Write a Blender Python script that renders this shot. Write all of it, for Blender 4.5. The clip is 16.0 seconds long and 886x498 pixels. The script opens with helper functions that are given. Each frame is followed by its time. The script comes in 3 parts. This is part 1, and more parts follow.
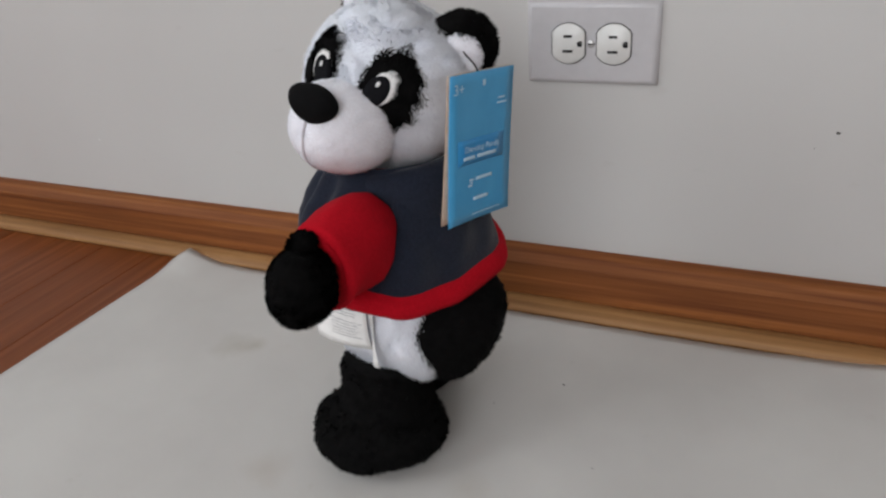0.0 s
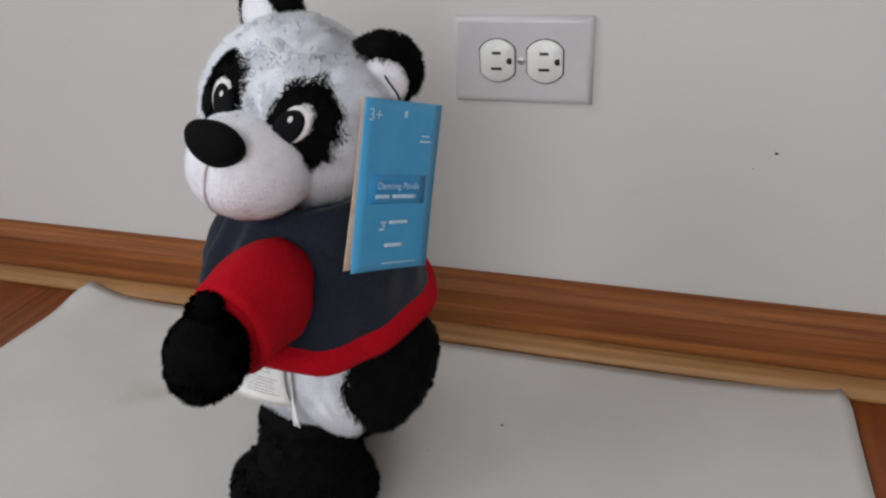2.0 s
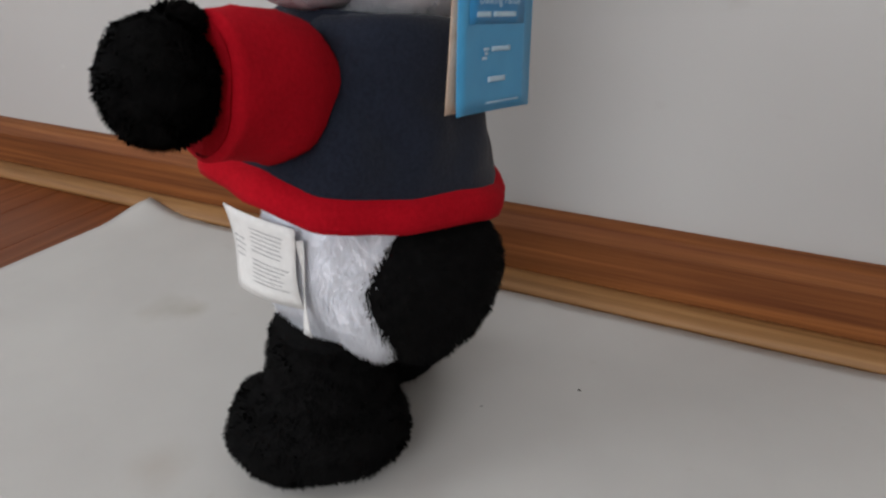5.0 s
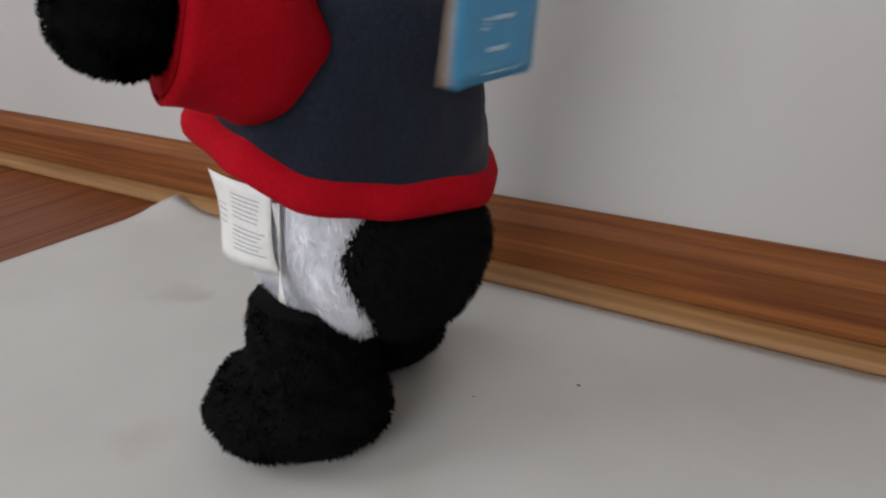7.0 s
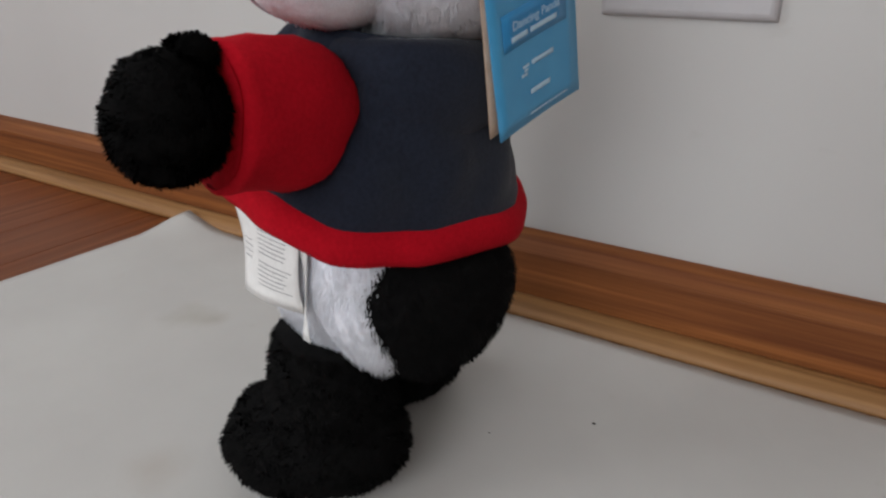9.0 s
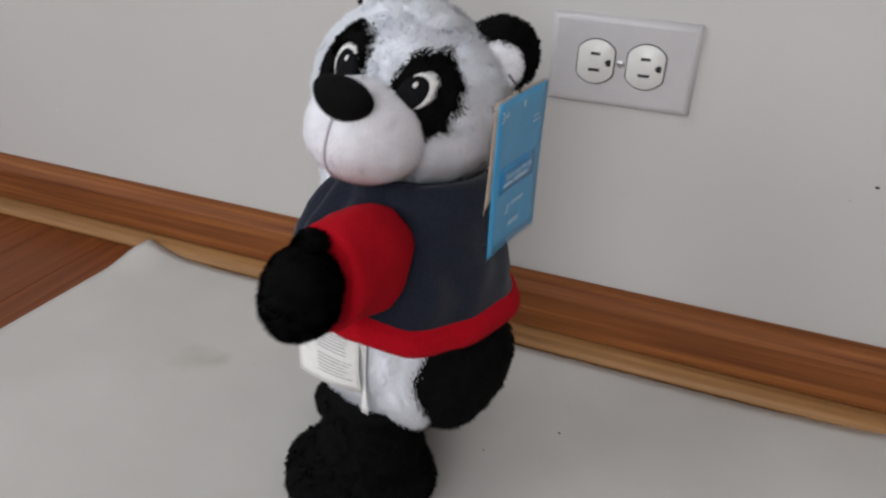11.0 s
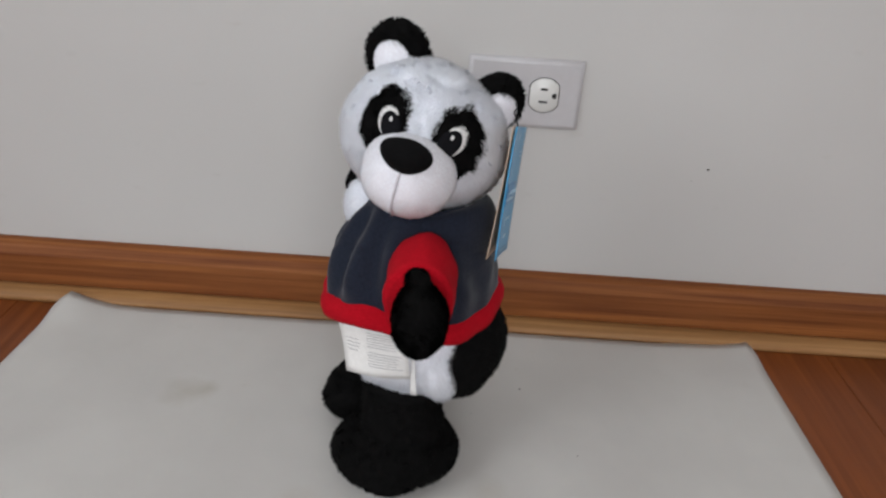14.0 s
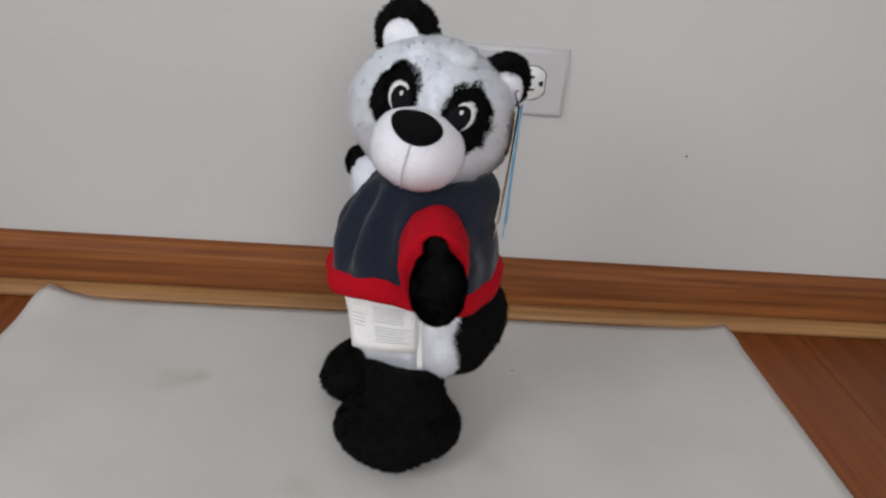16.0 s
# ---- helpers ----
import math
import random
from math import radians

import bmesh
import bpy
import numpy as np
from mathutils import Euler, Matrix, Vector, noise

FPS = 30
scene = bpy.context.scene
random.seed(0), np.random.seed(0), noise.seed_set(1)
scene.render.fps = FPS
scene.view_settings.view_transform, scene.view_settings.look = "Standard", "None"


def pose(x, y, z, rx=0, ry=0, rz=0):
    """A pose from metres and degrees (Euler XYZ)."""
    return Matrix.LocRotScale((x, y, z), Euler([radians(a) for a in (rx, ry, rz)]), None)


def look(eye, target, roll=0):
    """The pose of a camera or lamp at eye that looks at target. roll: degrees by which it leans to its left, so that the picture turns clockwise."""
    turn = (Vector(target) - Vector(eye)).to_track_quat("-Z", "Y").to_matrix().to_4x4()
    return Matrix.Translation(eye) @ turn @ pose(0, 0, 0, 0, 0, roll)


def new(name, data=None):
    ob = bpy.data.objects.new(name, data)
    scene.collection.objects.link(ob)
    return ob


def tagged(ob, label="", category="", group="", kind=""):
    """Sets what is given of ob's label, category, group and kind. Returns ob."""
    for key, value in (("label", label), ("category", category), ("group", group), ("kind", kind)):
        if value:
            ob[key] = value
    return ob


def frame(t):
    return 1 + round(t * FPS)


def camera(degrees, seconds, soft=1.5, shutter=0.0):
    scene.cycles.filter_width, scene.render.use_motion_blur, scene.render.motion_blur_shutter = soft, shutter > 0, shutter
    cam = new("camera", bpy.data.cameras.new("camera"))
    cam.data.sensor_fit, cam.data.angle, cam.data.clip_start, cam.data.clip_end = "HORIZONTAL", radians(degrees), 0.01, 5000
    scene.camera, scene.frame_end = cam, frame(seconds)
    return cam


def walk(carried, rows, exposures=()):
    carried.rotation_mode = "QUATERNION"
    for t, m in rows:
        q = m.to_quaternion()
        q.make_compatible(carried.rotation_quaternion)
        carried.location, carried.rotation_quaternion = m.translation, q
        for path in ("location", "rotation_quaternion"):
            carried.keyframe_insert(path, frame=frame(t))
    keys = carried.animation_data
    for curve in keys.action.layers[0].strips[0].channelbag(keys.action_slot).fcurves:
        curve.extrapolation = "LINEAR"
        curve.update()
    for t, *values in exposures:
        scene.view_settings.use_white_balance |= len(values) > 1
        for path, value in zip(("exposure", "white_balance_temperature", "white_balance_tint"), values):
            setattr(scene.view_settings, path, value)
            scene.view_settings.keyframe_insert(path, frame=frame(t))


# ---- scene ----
cam = camera(61.2, 16.0, soft=2.4, shutter=0.5)
PATH = [
    (0, (0.1474, -0.6514, 0.4064), (-0.5961, 0.9378, -0.4895), -4.38),
    (0.5, (0.1573, -0.6393, 0.4176), (-0.6202, 0.9031, -0.5256), -4.58),
    (1, (0.1463, -0.6263, 0.4136), (-0.5344, 0.9793, -0.5028), -4.04),
    (1.5, (0.1421, -0.6147, 0.4114), (-0.4457, 1.0348, -0.4910), -2.37),
    (2, (0.1308, -0.5994, 0.4083), (-0.4440, 1.0528, -0.4978), -3.24),
    (2.5, (0.1268, -0.5827, 0.4177), (-0.4509, 1.0533, -0.5154), -4.35),
    (3, (0.1162, -0.5679, 0.4101), (-0.4619, 1.0677, -0.5235), -4.18),
    (3.5, (0.1078, -0.5557, 0.3883), (-0.4753, 1.0825, -0.5376), -4.3),
    (4, (0.1379, -0.5344, 0.3697), (-0.5538, 1.0270, -0.6123), -6.83),
    (4.5, (0.1225, -0.5281, 0.3268), (-0.6525, 1.0311, -0.5946), -3.61),
    (7, (0.1581, -0.5076, 0.2561), (-0.8389, 1.0107, -0.5066), -1.7),
    (7.5, (0.1560, -0.5057, 0.2583), (-0.8385, 1.0125, -0.5078), -1.83),
    (8, (0.1532, -0.5055, 0.2579), (-0.8463, 1.0147, -0.4976), -1.89),
    (8.5, (0.1519, -0.5078, 0.2617), (-0.8560, 1.0136, -0.4802), -1.83),
    (9, (0.1444, -0.5108, 0.2740), (-0.8493, 1.0156, -0.4767), -0.13),
    (9.5, (0.1455, -0.5251, 0.2955), (-0.8472, 1.0004, -0.4584), 0.39),
    (10, (0.1355, -0.5527, 0.3363), (-0.7691, 1.0064, -0.4586), 0.79),
    (12.5, (-0.0076, -0.6693, 0.4636), (-0.2117, 0.9719, -0.6067), 4.7),
    (13, (-0.0369, -0.6964, 0.4698), (-0.1348, 0.9515, -0.6053), 4.88),
    (13.5, (-0.0635, -0.7197, 0.4524), (-0.0958, 0.9892, -0.5270), 4.88),
    (14, (-0.0717, -0.7431, 0.4589), (-0.0681, 1.0115, -0.4368), 3.98),
    (14.5, (-0.0903, -0.7547, 0.4431), (-0.0280, 1.0146, -0.4209), 4.32),
    (15, (-0.1028, -0.7642, 0.4371), (-0.0139, 1.0042, -0.4265), 4.41),
    (15.5, (-0.1108, -0.7644, 0.4301), (0.0212, 1.0106, -0.4141), 4.75),
    (16, (-0.1143, -0.7655, 0.4294), (0.0250, 1.0094, -0.4139), 5.22),
]
walk(cam, [(t, look(eye, target, roll)) for t, eye, target, roll in PATH])

# ---------- world, light, exposure ----------
world = bpy.data.worlds.new("world")
scene.world = world
world.use_nodes = True
wn = world.node_tree.nodes
sky = wn.new("ShaderNodeTexSky")
sky.sky_type, sky.sun_disc = "NISHITA", False
sky.sun_elevation, sky.sun_rotation = radians(35), radians(-100)
wn["Background"].inputs["Strength"].default_value = 0.1
world.node_tree.links.new(sky.outputs[0], wn["Background"].inputs["Color"])


def area_light(m, wide, high, watts, colour):
    lamp = bpy.data.lights.new("window_or_fill_light", "AREA")
    lamp.shape, lamp.size, lamp.size_y, lamp.energy, lamp.color = "RECTANGLE", wide, high, watts, colour
    ob = new("window_or_fill_light", lamp)
    ob.matrix_world = m
    return ob


ROOM = dict(x0=-1.75, x1=2.2, y0=-3.2, z1=2.45)
WIN = (-2.35, -0.85, 0.75, 2.1)     # opening in the side wall: y from, y to, z from, z to
WIN_FILL = (-0.9, 1.1, 0.7, 2.15)    # added opening behind, for fill light: x from, x to, z from, z to
area_light(look((ROOM["x0"] - 0.06, -1.6, 1.42), (0.6, -1.3, 0.9)), 1.45, 1.3, 30, (0.93, 0.97, 1.0))
# fill light from behind; its window is added and never in view
area_light(look((0.1, ROOM["y0"] - 0.06, 1.42), (0.1, 0.0, 0.9)), 1.95, 1.4, 54, (0.97, 0.98, 1.0))
scene.view_settings.exposure = 0.0


# ---------- materials ----------
def material(name):
    m = bpy.data.materials.new(name)
    m.use_nodes = True
    return m, m.node_tree.nodes, m.node_tree.links, m.node_tree.nodes["Principled BSDF"]


def noise_tex(nodes, links, scale, detail=4, coords="Object", stretch=(1, 1, 1), rough=0.55):
    co, mp, n = nodes.new("ShaderNodeTexCoord"), nodes.new("ShaderNodeMapping"), nodes.new("ShaderNodeTexNoise")
    mp.inputs["Scale"].default_value = stretch
    n.inputs["Scale"].default_value, n.inputs["Detail"].default_value, n.inputs["Roughness"].default_value = scale, detail, rough
    links.new(co.outputs[coords], mp.inputs[0])
    links.new(mp.outputs[0], n.inputs["Vector"])
    return n


def ramp(nodes, links, source, *stops):
    r = nodes.new("ShaderNodeValToRGB")
    e = r.color_ramp.elements
    while len(e) < len(stops):
        e.new(0.5)
    for el, (p, c) in zip(e, stops):
        el.position, el.color = p, (*c, 1)
    links.new(source, r.inputs[0])
    return r


def bump(nodes, links, bsdf, height, strength, distance):
    b = nodes.new("ShaderNodeBump")
    b.inputs["Strength"].default_value, b.inputs["Distance"].default_value = strength, distance
    links.new(height, b.inputs["Height"])
    links.new(b.outputs[0], bsdf.inputs["Normal"])
    return b


def mix(nodes, links, fac, a, b, blend="MIX"):
    m = nodes.new("ShaderNodeMix")
    m.data_type, m.blend_type = "RGBA", blend
    for sock, v in ((m.inputs[0], fac), (m.inputs[6], a), (m.inputs[7], b)):
        if isinstance(v, (int, float)):
            sock.default_value = v
        elif isinstance(v, tuple):
            sock.default_value = (*v, 1)
        else:
            links.new(v, sock)
    return m.outputs[2]


def two_scale(name, dark, light, fine, coarse, rough, relief=0.15, depth=0.001, sheen=0.0, stretch=(1, 1, 1)):
    m, n, l, b = material(name)
    f, c = noise_tex(n, l, fine, 5, stretch=stretch), noise_tex(n, l, coarse, 3)
    fr = ramp(n, l, f.outputs[0], (0.3, dark), (0.7, light))
    cr = ramp(n, l, c.outputs[0], (0.3, (0.86, 0.86, 0.86)), (0.75, (1.0, 1.0, 1.0)))
    l.new(mix(n, l, 1.0, fr.outputs[0], cr.outputs[0], "MULTIPLY"), b.inputs["Base Color"])
    b.inputs["Roughness"].default_value = rough
    b.inputs["Specular IOR Level"].default_value = 0.12 if rough > 0.85 else 0.5
    if sheen:
        b.inputs["Sheen Weight"].default_value = sheen
        b.inputs["Sheen Roughness"].default_value = 0.5
    bump(n, l, b, f.outputs[0], relief, depth)
    return m


def wood(name, dark, mid, light, axis, rough=0.4, per_piece=False):
    """Stained oak: long grain along axis, darker pores, slow colour drift."""
    m, n, l, b = material(name)
    st = {"x": (2.6, 150, 150), "y": (90, 1.8, 90)}[axis]
    g, d = noise_tex(n, l, 1.0, 6, stretch=st, rough=0.65), noise_tex(n, l, 5.0, 3, stretch={"x": (0.8, 11, 11), "y": (4, 0.5, 4)}[axis])
    gr = ramp(n, l, g.outputs[0], (0.34, dark), (0.52, mid), (0.70, light))
    dr = ramp(n, l, d.outputs[0], (0.3, (0.78, 0.74, 0.71)), (0.7, (1.06, 1.04, 1.0)))
    col = mix(n, l, 1.0, gr.outputs[0], dr.outputs[0], "MULTIPLY")
    if per_piece:
        info = n.new("ShaderNodeObjectInfo")
        pr = ramp(n, l, info.outputs["Random"], (0.0, (0.72, 0.7, 0.7)), (1.0, (1.15, 1.12, 1.1)))
        col = mix(n, l, 1.0, col, pr.outputs[0], "MULTIPLY")
    l.new(col, b.inputs["Base Color"])
    rr = ramp(n, l, g.outputs[0], (0.2, (rough + 0.15,) * 3), (0.8, (rough - 0.08,) * 3))
    l.new(rr.outputs[0], b.inputs["Roughness"])
    b.inputs["Specular IOR Level"].default_value = 0.28
    bump(n, l, b, g.outputs[0], 0.12, 0.0006)
    return m


def wall_paint():
    """Flat off-white paint with roller stipple, faint scuffs."""
    m, n, l, b = material("wall_paint")
    st, dr, sc = noise_tex(n, l, 420, 3), noise_tex(n, l, 2.2, 3), noise_tex(n, l, 26, 5, stretch=(1, 1, 2.2))
    base = ramp(n, l, dr.outputs[0], (0.3, (0.475, 0.462, 0.447)), (0.7, (0.515, 0.505, 0.49)))
    scuff = ramp(n, l, sc.outputs[0], (0.66, (1, 1, 1)), (0.8, (0.93, 0.92, 0.91)))
    l.new(mix(n, l, 1.0, base.outputs[0], scuff.outputs[0], "MULTIPLY"), b.inputs["Base Color"])
    b.inputs["Roughness"].default_value = 0.75
    bump(n, l, b, st.outputs[0], 0.12, 0.0005)
    return m


def board_white():
    """Chalky white board with faint grey smears and grain."""
    m, n, l, b = material("board_white")
    fi, sm, sp = noise_tex(n, l, 300, 3), noise_tex(n, l, 7, 4), noise_tex(n, l, 34, 4)
    base = ramp(n, l, sm.outputs[0], (0.35, (0.490, 0.475, 0.454)), (0.65, (0.535, 0.522, 0.498)))
    smear = ramp(n, l, sp.outputs[0], (0.68, (1, 1, 1)), (0.84, (0.9, 0.885, 0.86)))
    col = mix(n, l, 1.0, base.outputs[0], smear.outputs[0], "MULTIPLY")
    co = n.new("ShaderNodeTexCoord")
    for x, y, r, tone in ((-0.303, -0.182, 0.020, (0.80, 0.78, 0.73)), (-0.285, -0.176, 0.010, (0.86, 0.84, 0.8)), (-0.02, -0.285, 0.016, (0.92, 0.9, 0.87)), (-0.175, -0.315, 0.018, (0.9, 0.87, 0.84))):
        d = n.new("ShaderNodeVectorMath")
        d.operation, d.inputs[1].default_value = "DISTANCE", (x, y, 0.004)
        l.new(co.outputs["Object"], d.inputs[0])
        add = n.new("ShaderNodeMath")
        add.operation = "MULTIPLY_ADD"
        l.new(sp.outputs[0], add.inputs[0])
        add.inputs[1].default_value = r * 1.6
        l.new(d.outputs["Value"], add.inputs[2])
        spot = ramp(n, l, add.outputs[0], (r * 0.8, tone), (r * 2.1, (1, 1, 1)))
        col = mix(n, l, 1.0, col, spot.outputs[0], "MULTIPLY")
    l.new(col, b.inputs["Base Color"])
    b.inputs["Roughness"].default_value = 0.62
    bump(n, l, b, fi.outputs[0], 0.06, 0.0004)
    return m


M_WALL, M_BOARD = wall_paint(), board_white()
M_CEIL = two_scale("ceiling_paint", (0.72, 0.72, 0.71), (0.78, 0.78, 0.77), 200, 3, 0.85)
M_BASE = wood("baseboard_oak", (0.125, 0.034, 0.008), (0.205, 0.067, 0.016), (0.300, 0.112, 0.030), "x", 0.6)
M_SHOE = wood("shoe_oak", (0.21, 0.100, 0.036), (0.31, 0.160, 0.062), (0.40, 0.225, 0.098), "x", 0.5)
M_FLOOR = wood("floor_oak", (0.150, 0.039, 0.009), (0.195, 0.054, 0.012), (0.25, 0.076, 0.017), "y", 0.36, True)
M_PLATE = two_scale("plate_plastic", (0.49, 0.475, 0.485), (0.52, 0.505, 0.515), 90, 8, 0.38, 0.03, 0.0003)
M_RECEPT = two_scale("receptacle_plastic", (0.66, 0.655, 0.63), (0.71, 0.70, 0.68), 120, 20, 0.3, 0.03, 0.0003)
M_SLOT = two_scale("slot_dark", (0.006, 0.006, 0.006), (0.012, 0.012, 0.012), 200, 20, 0.7)
M_STEEL = two_scale("screw_metal", (0.5, 0.5, 0.5), (0.62, 0.62, 0.6), 300, 20, 0.35)
M_STEEL.node_tree.nodes["Principled BSDF"].inputs["Metallic"].default_value = 0.8
M_FUR_W = two_scale("white_plush", (0.83, 0.84, 0.90), (0.89, 0.90, 0.96), 180, 25, 0.95, 0.12, 0.001, 0.3)
M_FUR_B = two_scale("black_plush", (0.0018, 0.0017, 0.0018), (0.005, 0.0046, 0.0046), 180, 25, 0.95, 0.6, 0.002, 0.0)


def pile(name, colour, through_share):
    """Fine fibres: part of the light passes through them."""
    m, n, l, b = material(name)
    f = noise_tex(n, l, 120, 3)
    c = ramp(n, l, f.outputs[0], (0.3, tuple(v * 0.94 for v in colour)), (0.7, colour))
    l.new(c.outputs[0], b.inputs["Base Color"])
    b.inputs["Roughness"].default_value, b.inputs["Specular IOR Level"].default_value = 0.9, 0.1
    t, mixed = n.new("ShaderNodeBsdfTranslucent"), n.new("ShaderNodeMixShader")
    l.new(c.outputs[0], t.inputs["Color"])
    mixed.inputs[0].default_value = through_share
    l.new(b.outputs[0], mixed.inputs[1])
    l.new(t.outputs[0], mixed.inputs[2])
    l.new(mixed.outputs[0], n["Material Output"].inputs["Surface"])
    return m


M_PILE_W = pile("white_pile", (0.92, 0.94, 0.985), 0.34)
M_VELVET_W = two_scale("white_velour", (0.80, 0.79, 0.84), (0.86, 0.85, 0.90), 420, 30, 0.9, 0.2, 0.0006, 0.3)
M_VELVET_B = two_scale("black_velour", (0.0015, 0.0015, 0.0018), (0.003, 0.003, 0.0033), 420, 30, 0.9, 0.2, 0.0006, 0.0)
M_NAVY = two_scale("navy_fleece", (0.009, 0.0118, 0.021), (0.0165, 0.0212, 0.036), 520, 40, 0.95, 0.35, 0.001, 0.16)
M_RED = two_scale("red_fleece", (0.36, 0.002, 0.009), (0.46, 0.004, 0.014), 520, 40, 0.95, 0.3, 0.001, 0.0)
M_EYE_W = two_scale("eye_white_thread", (0.72, 0.71, 0.70), (0.82, 0.81, 0.8), 700, 60, 0.5, 0.3, 0.0004)
M_EYE_B = two_scale("eye_dark_thread", (0.003, 0.003, 0.004), (0.007, 0.007, 0.009), 700, 60, 0.86, 0.3, 0.0004)
M_SEAM = two_scale("grey_thread", (0.52, 0.49, 0.53), (0.6, 0.57, 0.6), 500, 60, 0.8)
M_TAG = two_scale("blue_card", (0.055, 0.33, 0.62), (0.07, 0.37, 0.66), 60, 14, 0.32, 0.03, 0.0003)
M_TAG_D = two_scale("deep_blue_print", (0.026, 0.255, 0.55), (0.032, 0.275, 0.58), 60, 14, 0.32, 0.03, 0.0003)
M_TAG_W = two_scale("white_print", (0.45, 0.68, 0.84), (0.56, 0.76, 0.89), 90, 14, 0.4)
M_TAG_K = two_scale("card_edge", (0.5, 0.36, 0.26), (0.62, 0.47, 0.36), 150, 20, 0.7)
M_LABEL = two_scale("satin_label", (0.74, 0.73, 0.71), (0.82, 0.81, 0.79), 260, 20, 0.55, 0.15, 0.0006)
M_INK = two_scale("grey_ink", (0.20, 0.20, 0.21), (0.27, 0.27, 0.28), 200, 20, 0.8)
M_CORD = two_scale("black_cord", (0.008, 0.008, 0.009), (0.014, 0.014, 0.015), 300, 40, 0.5)
M_SPECK = two_scale("dark_speck", (0.04, 0.035, 0.03), (0.08, 0.07, 0.06), 300, 40, 0.9)
M_FRAME = two_scale("white_frame_paint", (0.74, 0.74, 0.72), (0.8, 0.8, 0.78), 120, 6, 0.5)


# ---------- mesh helpers ----------
def linked(name, mesh, mat, parent=None, label=""):
    ob = new(name, mesh)
    if not mesh.materials:
        mesh.materials.append(mat)
    ob.parent = parent
    return tagged(ob, label)


def part(name, bm, mat, parent=None, label="", smooth=True):
    mesh = bpy.data.meshes.new(name)
    bm.normal_update()
    bm.to_mesh(mesh)
    bm.free()
    if smooth:
        mesh.polygons.foreach_set("use_smooth", [True] * len(mesh.polygons))
    return linked(name, mesh, mat, parent, label)


def box(lo, hi, bevel=0.0, segments=2, bm=None):
    own = bmesh.new()
    bmesh.ops.create_cube(own, size=1.0)
    lo, hi = Vector(lo), Vector(hi)
    for v in own.verts:
        v.co = Vector(((lo[i] + hi[i]) / 2 + v.co[i] * (hi[i] - lo[i]) for i in range(3)))
    if bevel:
        bmesh.ops.bevel(own, geom=own.edges[:], offset=bevel, segments=segments, affect="EDGES", profile=0.5)
    if bm is None:
        return own
    mesh = bpy.data.meshes.new("tmp")
    own.to_mesh(mesh)
    own.free()
    bm.from_mesh(mesh)
    bpy.data.meshes.remove(mesh)
    return bm


def grid_faces(rows, cols, closed=True):
    out = []
    for i in range(rows - 1):
        for j in range(cols if closed else cols - 1):
            k = (j + 1) % cols
            out.append((i * cols + j, i * cols + k, (i + 1) * cols + k, (i + 1) * cols + j))
    return out


def blob(centre, radii, turn=None, seg=56, rings=36, lumps=0.0, lump_scale=30.0, power=1.0, shape=None):
    """Points and faces of a soft stuffed form."""
    turn = turn or Matrix.Identity(3)
    co = []
    for i in range(rings):
        a = math.pi * (i + 0.02) / (rings - 0.96)
        for j in range(seg):
            b = 2 * math.pi * j / seg
            d = Vector((math.sin(a) * math.cos(b), math.sin(a) * math.sin(b), math.cos(a)))
            if power != 1.0:
                d = Vector([math.copysign(abs(c) ** power, c) for c in d])
            p = Vector((d.x * radii[0], d.y * radii[1], d.z * radii[2]))
            if shape:
                p = shape(p)
            p = turn @ p + Vector(centre)
            if lumps:
                p += (turn @ d) * lumps * noise.noise(p * lump_scale)
            co.append(p)
    return co, grid_faces(rings, seg) + [tuple(range(seg)), tuple(range((rings - 1) * seg, rings * seg))[::-1]]


def tube(points, radii, seg=20, squash=None, caps=True):
    """A tube along points, with one radius (or a pair of radii: sideways, up) a point."""
    co, n = [], len(points)
    pts = [Vector(p) for p in points]
    for i, p in enumerate(pts):
        way = (pts[min(i + 1, n - 1)] - pts[max(i - 1, 0)]).normalized()
        side = way.cross(Vector((0, 0, 1)))
        side = side.normalized() if side.length > 1e-4 else Vector((1, 0, 0))
        up = side.cross(way)
        r = radii[i] if isinstance(radii[i], tuple) else (radii[i], radii[i])
        for j in range(seg):
            a = 2 * math.pi * j / seg
            co.append(p + side * r[0] * math.cos(a) + up * r[1] * math.sin(a))
    faces = grid_faces(n, seg)
    if caps:
        faces += [tuple(range(seg))[::-1], tuple(range((n - 1) * seg, n * seg))]
    return co, faces


